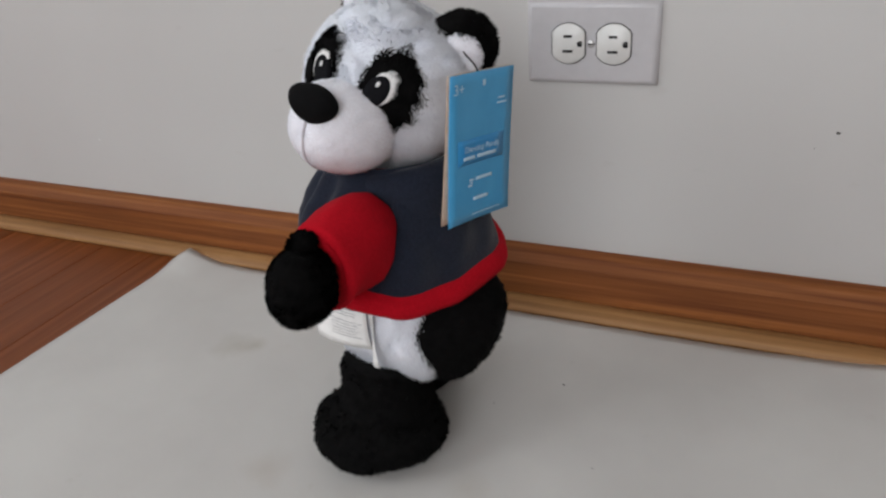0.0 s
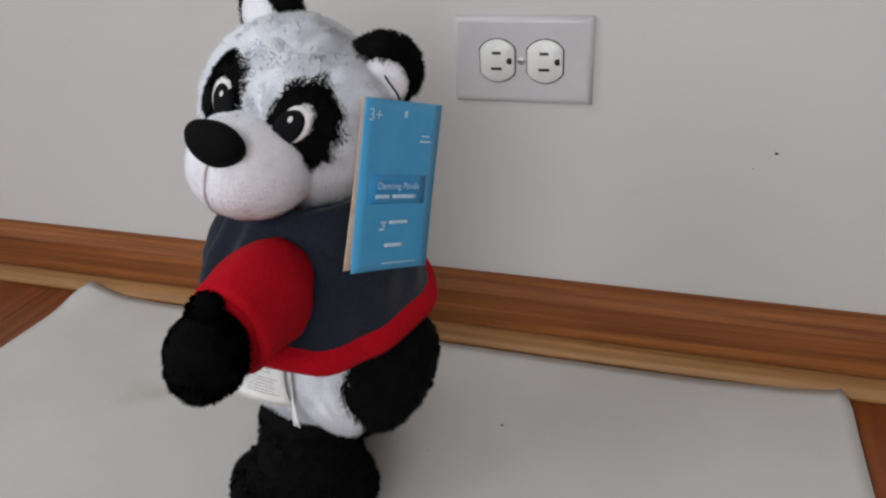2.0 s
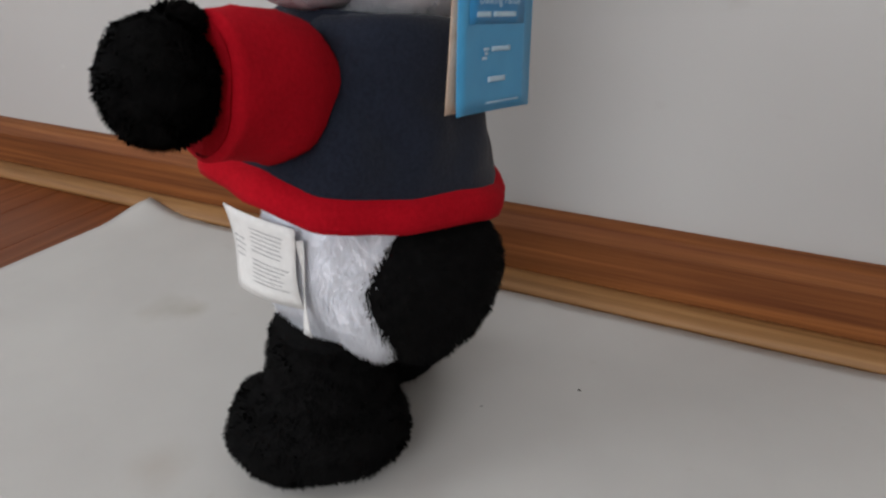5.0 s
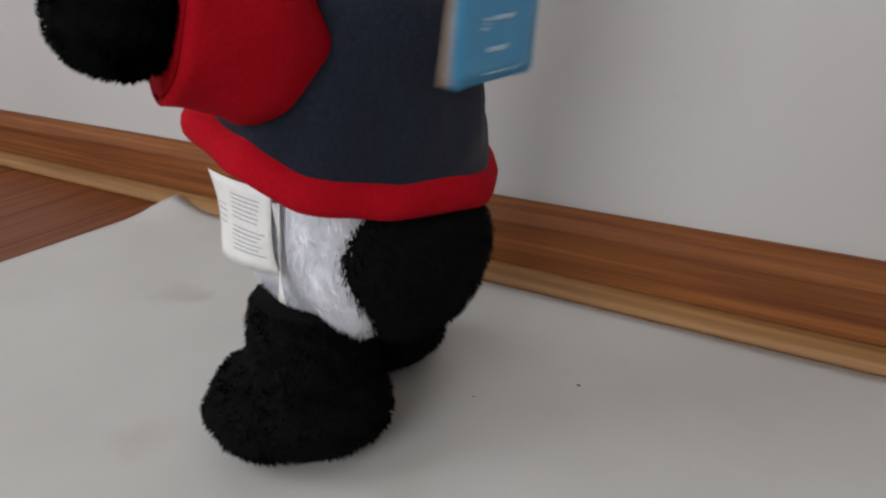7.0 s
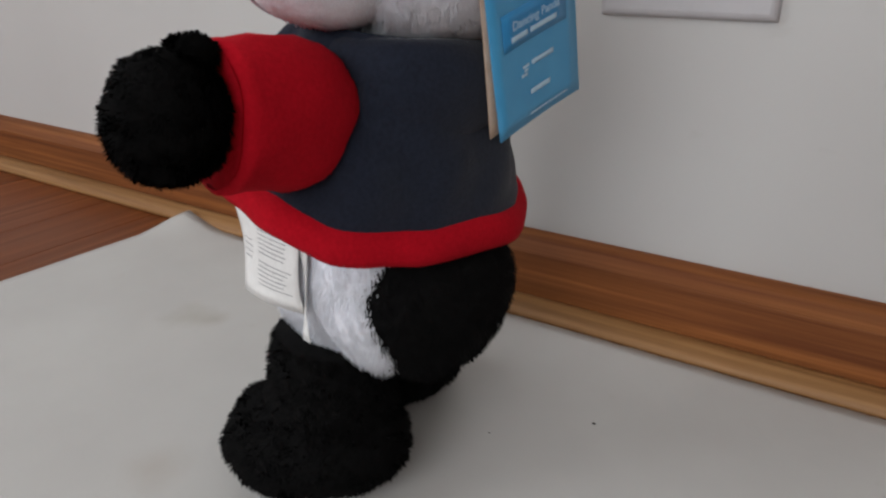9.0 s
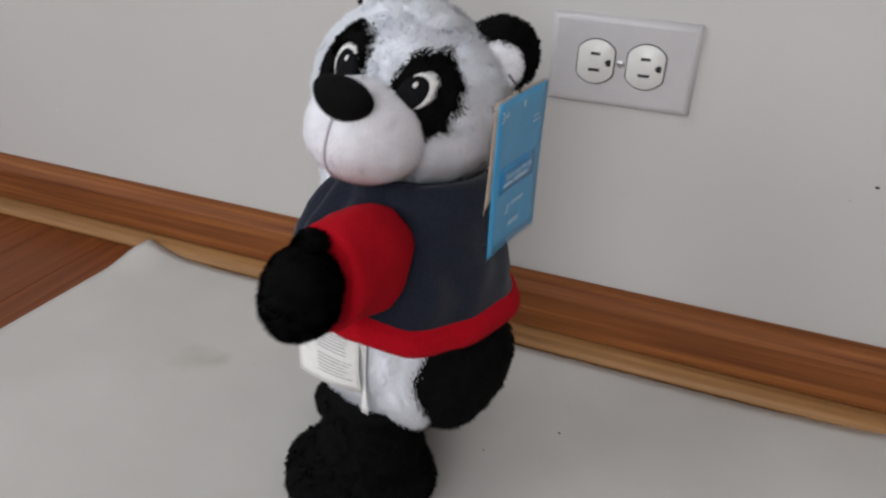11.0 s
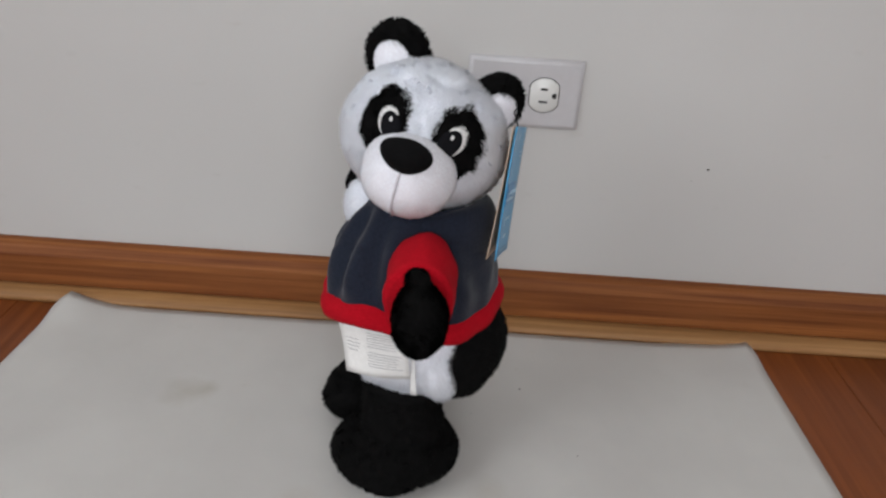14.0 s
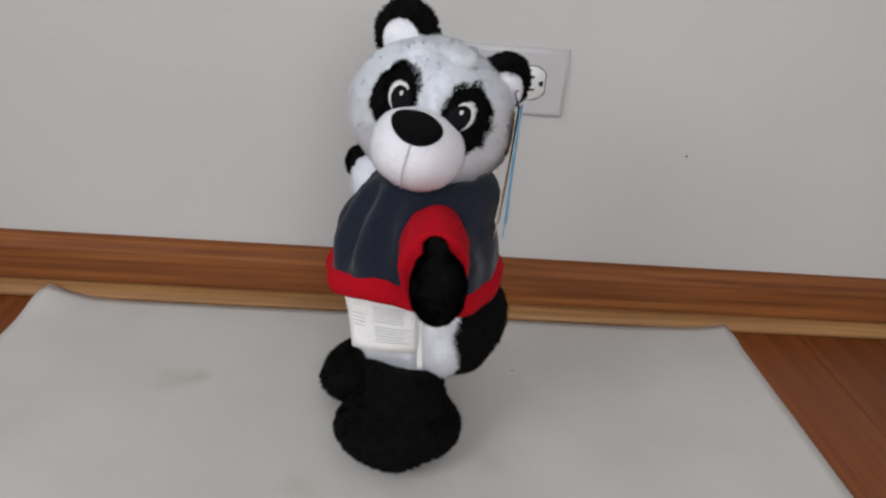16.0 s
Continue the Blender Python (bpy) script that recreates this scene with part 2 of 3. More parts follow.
def furry(name, geo, mat, parent, count=0, length=0.006, width=0.0009, comb=(0, 0, -0.3), seed=1, label="", keep=None):
    """One mesh: a stuffed form with a pile of fine tapered tufts rooted in its surface."""
    co, faces = geo
    mesh = bpy.data.meshes.new(name)
    verts, polys = [tuple(p) for p in co], list(faces)
    normals = np.zeros((len(verts), 3))
    if count:
        rng = np.random.default_rng(seed)
        P = np.array(verts)
        quads = np.array([f for f in faces if len(f) == 4])
        A, B, C, D = (P[quads[:, k]] for k in range(4))
        N = np.cross(C - A, D - B)
        area = np.linalg.norm(N, axis=1) + 1e-12
        N /= area[:, None]
        if (N * (A - P.mean(0))).sum() < 0:
            N = -N
            polys = [f[::-1] for f in polys]
        pick = rng.choice(len(quads), count, p=area / area.sum())
        u, v = rng.random((2, count, 1))
        root = (A[pick] * (1 - u) + B[pick] * u) * (1 - v) + (D[pick] * (1 - u) + C[pick] * u) * v
        nn = N[pick]
        if keep is not None:
            ok = np.array([keep(r) for r in root])
            root, nn = root[ok], nn[ok]
        k = len(root)
        clump = np.array([noise.noise_vector(Vector(r) * 110) for r in root])
        lie = np.array(comb) * 1.4 + clump * 0.8 + rng.normal(0, 0.14, (k, 3))
        lie -= nn * (lie * nn).sum(1)[:, None]
        way = nn * 0.55 + lie
        way /= np.linalg.norm(way, axis=1)[:, None]
        side = np.cross(nn, way) + rng.normal(0, 0.12, (k, 3))
        side /= np.linalg.norm(side, axis=1)[:, None]
        ln = length * rng.uniform(0.55, 1.15, (k, 1))
        root = root - nn * length * 0.12
        mid = root + way * ln * 0.6
        tip = root + way * ln + np.array([0, 0, -1]) * ln * 0.15 + clump * ln * 0.2
        new_v = np.concatenate([root - side * width, root + side * width, mid + side * width * 0.7, mid - side * width * 0.7, tip], 1).reshape(-1, 3)
        s = len(verts)
        verts += [tuple(r) for r in new_v]
        lean = nn + way * 0.2 + clump * 0.12
        lean /= np.linalg.norm(lean, axis=1)[:, None]
        normals = np.concatenate([normals, np.repeat(lean, 5, axis=0)])
        for i in range(k):
            o = s + i * 5
            polys += [(o + 3, o + 2, o + 1, o), (o + 4, o + 2, o + 3)]
    mesh.from_pydata(verts, [], polys)
    mesh.polygons.foreach_set("use_smooth", [True] * len(mesh.polygons))
    mesh.update()
    if count:
        mesh.normals_split_custom_set_from_vertices([tuple(n) for n in normals])
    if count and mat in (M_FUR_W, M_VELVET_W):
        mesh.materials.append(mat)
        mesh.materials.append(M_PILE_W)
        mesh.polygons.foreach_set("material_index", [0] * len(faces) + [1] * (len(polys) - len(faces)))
    return linked(name, mesh, mat, parent, label)


def plain(name, geo, mat, parent, label="", thick=0.0):
    co, faces = geo
    bm = bmesh.new()
    vs = [bm.verts.new(p) for p in co]
    for f in faces:
        try:
            bm.faces.new([vs[i] for i in f])
        except ValueError:
            pass
    if thick:
        bmesh.ops.recalc_face_normals(bm, faces=bm.faces[:])
        bmesh.ops.solidify(bm, geom=bm.faces[:], thickness=thick)
    bmesh.ops.recalc_face_normals(bm, faces=bm.faces[:])
    return part(name, bm, mat, parent, label)


# ---------- the room ----------
def structure(ob, label, category):
    return tagged(ob, label, category, kind="structure")


X0, X1, Y0, Z1 = ROOM["x0"], ROOM["x1"], ROOM["y0"], ROOM["z1"]
structure(part("wall_north", box((X0 - 0.12, 0, -0.1), (X1 + 0.12, 0.12, Z1)), M_WALL, smooth=False), "off-white painted plaster wall with faint scuffs", "wall")
structure(part("wall_east", box((X1, Y0, -0.1), (X1 + 0.12, 0, Z1)), M_WALL, smooth=False), "off-white painted plaster side wall", "wall")
bm = box((X0 - 0.12, Y0, -0.1), (X0, WIN[0], Z1))
box((X0 - 0.12, WIN[1], -0.1), (X0, 0, Z1), bm=bm)
box((X0 - 0.12, WIN[0], -0.1), (X0, WIN[1], WIN[2]), bm=bm)
box((X0 - 0.12, WIN[0], WIN[3]), (X0, WIN[1], Z1), bm=bm)
structure(part("wall_west", bm, M_WALL, smooth=False), "unseen off-white painted wall with a window opening", "wall")
# the opening in this wall is added to let the fill light in
bm = box((X0 - 0.12, Y0 - 0.12, -0.1), (WIN_FILL[0], Y0, Z1))
box((WIN_FILL[1], Y0 - 0.12, -0.1), (X1 + 0.12, Y0, Z1), bm=bm)
box((WIN_FILL[0], Y0 - 0.12, -0.1), (WIN_FILL[1], Y0, WIN_FILL[2]), bm=bm)
box((WIN_FILL[0], Y0 - 0.12, WIN_FILL[3]), (WIN_FILL[1], Y0, Z1), bm=bm)
structure(part("wall_south", bm, M_WALL, smooth=False), "unseen off-white painted wall with a window opening", "wall")
structure(part("ceiling", box((X0 - 0.12, Y0 - 0.12, Z1), (X1 + 0.12, 0.12, Z1 + 0.1)), M_CEIL, smooth=False), "flat white painted ceiling", "ceiling")


def profile_strip(name, prof, x0, x1, mat, label, category, step=0.12, rounded=False):
    """A moulding along x with the section prof (y, z)."""
    n = max(2, round((x1 - x0) / step))
    co = []
    for i in range(n + 1):
        x = x0 + (x1 - x0) * i / n
        co += [Vector((x, y, z)) for y, z in prof]
    k = len(prof)
    ob = plain(name, (co, grid_faces(n + 1, k) + [tuple(range(k))[::-1], tuple(range(n * k, (n + 1) * k))]), mat, None)
    for p in ob.data.polygons:
        p.use_smooth = rounded and len(p.vertices) == 4
    return structure(ob, label, category)


BT, BH = 0.021, 0.0605
base_prof = [(-0.0005, 0.0), (-BT, 0.0), (-BT, 0.0470), (-BT + 0.0003, 0.0480), (-BT + 0.0015, 0.0486), (-BT + 0.0050, 0.0522), (-BT + 0.0085, 0.0564), (-BT + 0.0125, 0.0590), (-BT + 0.0165, 0.0600), (-0.0005, BH)]
profile_strip("baseboard", base_prof, X0, X1, M_BASE, "reddish-brown stained oak baseboard with a sloped rounded cap", "baseboard")
SH_W, SH_H = 0.020, 0.0125
shoe_prof = [(-BT - 0.0003, 0.0005), (-BT - SH_W, 0.0005)] + [
    (-BT - SH_W * math.cos(a) ** 0.75, 0.002 + (SH_H - 0.002) * math.sin(a)) for a in [radians(d) for d in (8, 22, 38, 54, 70, 84)]] + [(-BT - 0.0003, SH_H)]
profile_strip("shoe_moulding", shoe_prof, X0, X1, M_SHOE, "lighter oak quarter-round moulding along the baseboard", "moulding", rounded=True)

# window frames in the two unseen openings; the back one is added for fill
def window(name, lo, hi, along, label):
    ob = structure(new(name), label, "window")
    w = 0.05
    a0, a1, z0, z1 = lo[0], hi[0], lo[1], hi[1]
    for n, (p0, p1, q0, q1) in {"window_frame": (a0, a0 + w, z0, z1), "window_frame.001": (a1 - w, a1, z0, z1), "window_frame.002": (a0 + w, a1 - w, z0, z0 + w),
                                "window_frame.003": (a0 + w, a1 - w, z1 - w, z1)}.items():
        b = box((X0 - 0.09, p0, q0), (X0 - 0.03, p1, q1)) if along == "y" else box((p0, Y0 - 0.09, q0), (p1, Y0 - 0.03, q1))
        part("window_frame", b, M_FRAME, ob, smooth=False)
    return ob


window("window_1", (WIN[0], WIN[2]), (WIN[1], WIN[3]), "y", "white painted frame of an unseen window with daylight outside")
window("fill_window", (WIN_FILL[0], WIN_FILL[2]), (WIN_FILL[1], WIN_FILL[3]), "x", "white painted frame of an unseen window with daylight outside")


# ---------- white board under the toy ----------
BX0, BX1, BY0, BY1, BT_Z = -0.487, 0.279, -0.545, -0.045, 0.004


def white_board():
    nx, ny = 72, 48
    co = []
    for side in (1, 0):
        for j in range(ny + 1):
            for i in range(nx + 1):
                u, v = i / nx, j / ny
                skew = (1 - v) * 0.016
                x = BX0 - skew + (BX1 - BX0 + skew * 1.4) * u
                y = BY0 + (BY1 - BY0) * v
                dl, dr = math.hypot(x - BX0 - 0.01, y - BY1), math.hypot(x - BX1, y - BY1)
                lift = 0.0125 * max(0, 1 - dl / 0.055) ** 1.6 + 0.005 * max(0, 1 - dr / 0.05) ** 1.5
                y += 0.006 * max(0, 1 - dl / 0.09) + 0.007 * max(0, 1 - dr / 0.12)
                if v == 1:
                    y += 0.0009 * noise.noise(Vector((x * 60, 0, 0)))
                z = (BT_Z if side else 0.0006) + lift + 0.0004 * noise.noise(Vector((x * 7, y * 7, 2)))
                # corners worn round
                if i in (0, nx) and v > 0.97:
                    x += (0.006 if i == 0 else -0.006) * (v - 0.97) / 0.03
                co.append(Vector((x, y, max(z, 0.0004))))
    n = (nx + 1) * (ny + 1)
    faces = []
    for j in range(ny):
        for i in range(nx):
            a = j * (nx + 1) + i
            faces.append((a, a + 1, a + nx + 2, a + nx + 1))
            faces.append((n + a, n + a + nx + 1, n + a + nx + 2, n + a + 1))
    rim = [i for i in range(nx)] + [nx + j * (nx + 1) for j in range(ny)] + [ny * (nx + 1) + i for i in range(nx, 0, -1)] + [j * (nx + 1) for j in range(ny, 0, -1)]
    for a, b in zip(rim, rim[1:] + rim[:1]):
        faces.append((b, a, a + n, b + n))
    ob = plain("white_board", (co, faces), M_BOARD, None)
    for p in ob.data.polygons:
        p.use_smooth = abs(p.normal.z) > 0.5
    return tagged(ob, "large white foam board with bent corners lying on the wooden floor", "board")


white_board()


def fleck(x, y, z, r, mat, seed, parent=None, name="speck", flat=0.25, on_wall=False):
    rng = random.Random(seed)
    co = []
    for i in range(2):
        for j in range(12):
            a = 2 * math.pi * j / 12
            k = r * (0.75 + 0.5 * rng.random()) * (1 if i == 0 else 0.6)
            h = 0.0 if i == 0 else r * flat
            co.append(Vector((x + k * math.cos(a), y - h, z + k * 0.7 * math.sin(a))) if on_wall else Vector((x + k * math.cos(a), y + k * 0.7 * math.sin(a), z + h)))
    return plain(name, (co, grid_faces(2, 12) + [tuple(range(12, 24))]), mat, parent)


for i, (x, y, r) in enumerate(((0.0145, -0.145, 0.0012), (-0.034, -0.187, 0.0008), (0.06, -0.235, 0.0007))):
    tagged(fleck(x, y, BT_Z + 0.0004, r, M_SPECK, i), "tiny dark speck of dirt on the white board", "speck", "specks on the board")
for i, (x, z, r) in enumerate(((0.2005, 0.1935, 0.0016), (-0.62, 0.13, 0.001), (0.185, 0.18, 0.0006))):
    tagged(fleck(x, -0.0003, z, r, M_SPECK if i != 1 else M_FRAME, 10 + i, name="wall_speck", on_wall=True), "tiny chip in the wall paint", "speck", "specks on the wall")


# ---------- duplex outlet ----------
def outlet():
    OZ = 0.262
    ob = tagged(new("wall_outlet"), "white plastic duplex outlet mounted sideways on the wall", "outlet")
    ob.location = (0, 0, OZ)
    w, h, d, s = 0.0572, 0.0350, 0.0062, 0.0042
    ring = lambda a, b, y: [Vector((x, y, z)) for x, z in ((-a, -b), (a, -b), (a, b), (-a, b))]
    co = ring(w, h, -0.0002) + ring(w, h, -0.0016) + ring(w - s * 0.35, h - s * 0.35, -0.0045) + ring(w - s, h - s, -d)
    bm = bmesh.new()
    vs = [bm.verts.new(p) for p in co]
    for f in grid_faces(4, 4):
        bm.faces.new([vs[i] for i in f])
    bm.faces.new(vs[12:])
    bmesh.ops.recalc_face_normals(bm, faces=bm.faces[:])
    bmesh.ops.bevel(bm, geom=[e for e in bm.edges if len(e.link_faces) == 2], offset=0.0007, segments=2, affect="EDGES")
    plate = part("cover_plate", bm, M_PLATE, ob, "satin white plastic cover plate with bevelled edges", smooth=False)
    for p in plate.data.polygons:
        p.use_smooth = p.area < 2e-4
    for cx in (-0.01945, 0.01945):
        def face(r, y, flat):
            pts = []
            for k in range(48):
                a = 2 * math.pi * k / 48
                pts.append(Vector((max(-flat, min(flat, r * math.cos(a))) + cx, y, r * math.sin(a))))
            return pts
        plain("gap", (face(0.0180, -d - 0.0002, 0.0152) + face(0.0180, -d - 0.00035, 0.0152), grid_faces(2, 48) + [tuple(range(48, 96))]), M_SLOT, ob, "dark gap round the receptacle")
        co = face(0.0172, -d + 0.001, 0.0143) + face(0.0172, -d - 0.0014, 0.0143) + face(0.0165, -d - 0.0021, 0.0136)
        rec = plain("receptacle", (co, grid_faces(3, 48) + [tuple(range(96, 144))]), M_RECEPT, ob, "ivory receptacle face")
        yf = -d - 0.0021
        for z, hw in ((0.00635, 0.0036), (-0.00635, 0.0044)):
            part("slot", box((cx - 0.0005 - hw, yf - 0.0003, z - 0.0011), (cx - 0.0005 + hw, yf + 0.0005, z + 0.0011)), M_SLOT, rec, smooth=False)
        co = []
        for y in (yf + 0.0004, yf - 0.0003):
            for k in range(20):
                a = 2 * math.pi * k / 20
                co.append(Vector((cx + 0.0105 + min(0.0016, 0.0029 * math.cos(a)), y, 0.0026 * math.sin(a))))
        plain("ground_hole", (co, grid_faces(2, 20) + [tuple(range(20, 40))]), M_SLOT, rec)
    co, fa = blob((0, -d - 0.0002, 0), (0.0031, 0.0013, 0.0031), seg=24, rings=12)
    screw = plain("screw", (co, fa), M_STEEL, ob, "small steel cover screw")
    part("screw_slot", box((-0.0026, -d - 0.0017, -0.0003), (0.0026, -d - 0.0010, 0.0003)), M_SLOT, screw, smooth=False)
    return ob


outlet()


# ---------- the dancing plush panda ----------
panda = tagged(new("plush_panda"), "black and white plush panda in a navy and red jacket", "plush toy")
HIP = Vector((-0.088, -0.226, 0.125))          # where the upper body tips
SHOULDER = Vector((-0.083, -0.258, 0.203))
HEAD = Vector((-0.083, -0.210, 0.288))
HEAD_TURN = pose(0, 0, 0, 0, 0, -14).to_3x3() @ pose(0, 0, 0, 0, 12, 0).to_3x3()
R3 = lambda rx, ry, rz: pose(0, 0, 0, rx, ry, rz).to_3x3()


def lower_body():
    furry("belly", blob((-0.0915, -0.2305, 0.117), (0.0500, 0.0405, 0.060), lumps=0.003), M_FUR_W, panda, 24000, 0.0046, 0.00036, (0, 0, -0.6), 3, "white fluffy belly")
    furry("hip", blob((-0.0740, -0.2440, 0.101), (0.0235, 0.0265, 0.0350), R3(0, -20, 0), lumps=0.003), M_FUR_W, panda, 6000, 0.0056, 0.00036, (0.2, 0, -0.7), 2, "white fluffy hip")
    furry("rump", blob((-0.0595, -0.2155, 0.1065), (0.0455, 0.0475, 0.049), R3(0, 12, 0), lumps=0.004), M_FUR_B, panda, 14000, 0.0046, 0.0005, (0.2, 0, -0.5), 4, "black fluffy rump")
    feet = (((-0.0990, -0.2635, 0.0265), ((-0.094, -0.257, 0.024), (-0.094, -0.254, 0.050), (-0.096, -0.252, 0.070), (-0.097, -0.251, 0.081))),
            ((-0.1200, -0.1800, 0.0255), ((-0.112, -0.184, 0.024), (-0.108, -0.196, 0.055), (-0.106, -0.204, 0.080), (-0.106, -0.206, 0.087))))
    for k, (foot, leg) in enumerate(feet):
        def sole(p):
            p = p.copy()
            p.z = max(p.z, 0.0042 - foot[2] + 0.0008 * noise.noise(p * 90))
            return p
        furry("foot", blob(foot, (0.0520, 0.0440, 0.0250) if k == 0 else (0.0520, 0.0420, 0.0235), R3(0, 0, 15 if k == 0 else 33), lumps=0.004, shape=sole), M_FUR_B, panda, 13000, 0.0042, 0.0005, (0, 0, -0.2), 5 + k, "black fluffy foot",
              keep=lambda r: r[2] > 0.007)
        slim = 1.0 if k == 0 else 0.8
        co, fa = tube(leg, [(0.039 * slim, 0.036 * slim), (0.035 * slim, 0.033 * slim), (0.032 * slim, 0.030 * slim), (0.029 * slim, 0.027 * slim)], 48)
        top = Vector(leg[-1])
        tip = lambda p: (0.30 if k == 0 else 0.1) * max(0.0, (p.z - 0.03) / 0.055) * ((top.x - p.x) * 0.9 + (top.y - p.y) * 0.25)
        co = [p + Vector((0, 0, tip(p))) for p in co]
        co = [p + Vector((noise.noise(p * 50), noise.noise(p * 50 + Vector((5, 0, 0))), 0)) * 0.003 for p in co]
        furry("leg", (co, fa), M_FUR_B, panda, 8000, 0.0042, 0.0005, (0, 0, -0.3), 8 + k, "black fluffy leg")


lower_body()


def head():
    def H(x, y, z):
        return HEAD + HEAD_TURN @ Vector((x, y, z))
    RX, RY, RZ = 0.0620, 0.0515, 0.0545
    MID = Vector((-0.0040, 0.0005, -0.0130))         # middle of the skull, off the head's pivot
    PATCH = {1: (0.0285, 0.0150, 0.30), -1: (-0.0225, 0.0165, -0.22)}

    def bare(r):
        q = HEAD_TURN.inverted() @ (Vector(r) - HEAD) - MID
        if q.y > -0.005:
            return True
        if math.hypot((q.x - 0.004) / 0.031, (q.z + 0.0145) / 0.025) < 1:
            return False
        return all(math.hypot((q.x - cx) / 0.0155, (q.z - cz) / 0.0220) > 1 for cx, cz, _ in PATCH.values())
    skull = furry("head", blob(HEAD + HEAD_TURN @ MID, (RX, RY, RZ), HEAD_TURN, 72, 48, lumps=0.0025), M_FUR_W, panda, 60000, 0.0048, 0.00036, (0, 0.2, -0.34), 11, "white fluffy round head", keep=bare)
    furry("neck", blob((-0.1290, -0.2050, 0.214), (0.0200, 0.022, 0.026), None, 48, 28, lumps=0.002), M_FUR_W, skull, 5000, 0.0036, 0.0005, (0, 0, -0.5), 12, "white fluffy neck")
    snout = HEAD_TURN @ R3(-6, 0, 0)
    SN, SR = H(0, -0.0500, -0.0250), (0.0338, 0.0372, 0.0282)

    def jowl(p):
        """Fuller under the nose, narrower towards the skull's top."""
        f = max(0.0, -p.y / SR[1])
        return Vector((p.x * (1 - 0.10 * f), p.y, p.z * (1 + 0.06 * f)))
    furry("muzzle", blob(SN, SR, snout, 64, 40, lumps=0.0012, power=0.93, shape=jowl), M_VELVET_W, skull, 12000, 0.0013, 0.0003, (0, 0.2, -0.5), 13, label="smooth white muzzle")
    plain("nose", blob(H(0, -0.0790, -0.0020), (0.0178, 0.0105, 0.0115), HEAD_TURN @ R3(-10, 0, 0), 48, 28, shape=lambda p: Vector((p.x * (1 + 0.16 * p.z / 0.011), p.y, p.z)), lumps=0.0006, lump_scale=60), M_VELVET_B, skull, "black velour nose")
    seam = []
    for d in range(20, -76, -6):
        a = radians(d)
        p = jowl(Vector((0, -SR[1] * math.cos(a) ** 0.93, math.copysign(abs(math.sin(a)) ** 0.93, a) * SR[2])))
        seam.append(SN + snout @ (p * 1.012))
    plain("mouth_seam", tube(seam, [0.0008] * len(seam), 6), M_SEAM, skull, "grey stitched mouth seam")

    def on_face(x, z, off):
        r = 1 - (x / RX) ** 2 - (z / RZ) ** 2
        return HEAD + HEAD_TURN @ (MID + Vector((x, -RY * math.sqrt(max(r, 0.02)) - off, z)))

    def decal(cx, cz, a, b, tilt, off, rim=40, rings=8, egg=0.0, dome=0.2, sink=0.002, rag=0.0):
        """A disc that follows the face, slightly domed."""
        co = []
        for i in range(rings + 1):
            k = i / rings
            for j in range(rim):
                t = 2 * math.pi * j / rim
                wob = 1 + rag * k * noise.noise(Vector((3.2 * math.cos(t), 3.2 * math.sin(t), cx * 400)))
                ex, ez = a * k * wob * math.cos(t), b * k * wob * math.sin(t)
                ex *= 1 + egg * ez / b
                x = cx + ex * math.cos(tilt) - ez * math.sin(tilt)
                z = cz + ex * math.sin(tilt) + ez * math.cos(tilt)
                co.append(on_face(x, z, off * (1 - dome * k ** 3) - (sink if i == rings else 0)))
        return co, grid_faces(rings + 1, rim)

    for s in (1, -1):
        px, pz, lean = PATCH[s]
        furry("eye_patch", decal(px, pz, 0.0182 if s > 0 else 0.0168, 0.0243, lean, 0.0024, rim=72, egg=-0.10, dome=0.6, sink=0.004, rag=0.16), M_FUR_B, skull, 6500, 0.0036, 0.0006, (0.1, -0.1, -0.2), 20 + s, "black furry eye patch")
        ex, ez = s * 0.0230 + 0.0045, 0.0185
        eye = plain("eye", decal(ex, ez, 0.0086, 0.0112, -s * 0.45, 0.0058), M_EYE_W, skull, "embroidered white eye")
        pupil = plain("pupil", decal(ex - s * 0.0018, ez - 0.0013, 0.0080, 0.0107, -s * 0.42, 0.0065), M_EYE_B, eye, "dark embroidered pupil")
        plain("glint", decal(ex - s * 0.0012, ez + 0.0034, 0.0016, 0.0021, 0, 0.0071, 16, 3, sink=0.0004), M_EYE_W, eye)
        ear_turn = HEAD_TURN @ R3(0, s * 30, 35 if s > 0 else -10)
        ec = H(0.0390, 0.013, 0.0238) if s > 0 else H(-0.0415, 0.014, 0.0350)
        er = 0.0212 if s > 0 else 0.0252
        furry("ear", blob(ec, (er, 0.0085, er), ear_turn, 40, 28, lumps=0.002), M_FUR_B, skull, 6500, 0.0046, 0.0005, (0, 0.2, 0.1), 24 + s, "black furry ear")
        furry("inner_ear", blob(ec + ear_turn @ Vector((0.001 if s > 0 else -0.0015, -0.0080, -0.0055)), (0.0155, 0.0062, 0.0170), ear_turn, 36, 24, lumps=0.0012, lump_scale=70), M_VELVET_W, skull, 3000, 0.0012, 0.0003, (0, 0.1, 0.2), 27 + s, label="white velour inner ear")
    furry("forelock", blob(H(0.004, -0.008, 0.0335), (0.017, 0.015, 0.0075), HEAD_TURN, 28, 18, lumps=0.001), M_FUR_W, skull, 4500, 0.0085, 0.0004, (0.1, 0.1, 0.3), 29, "white fluffy tuft on the crown")
    return skull


skull = head()


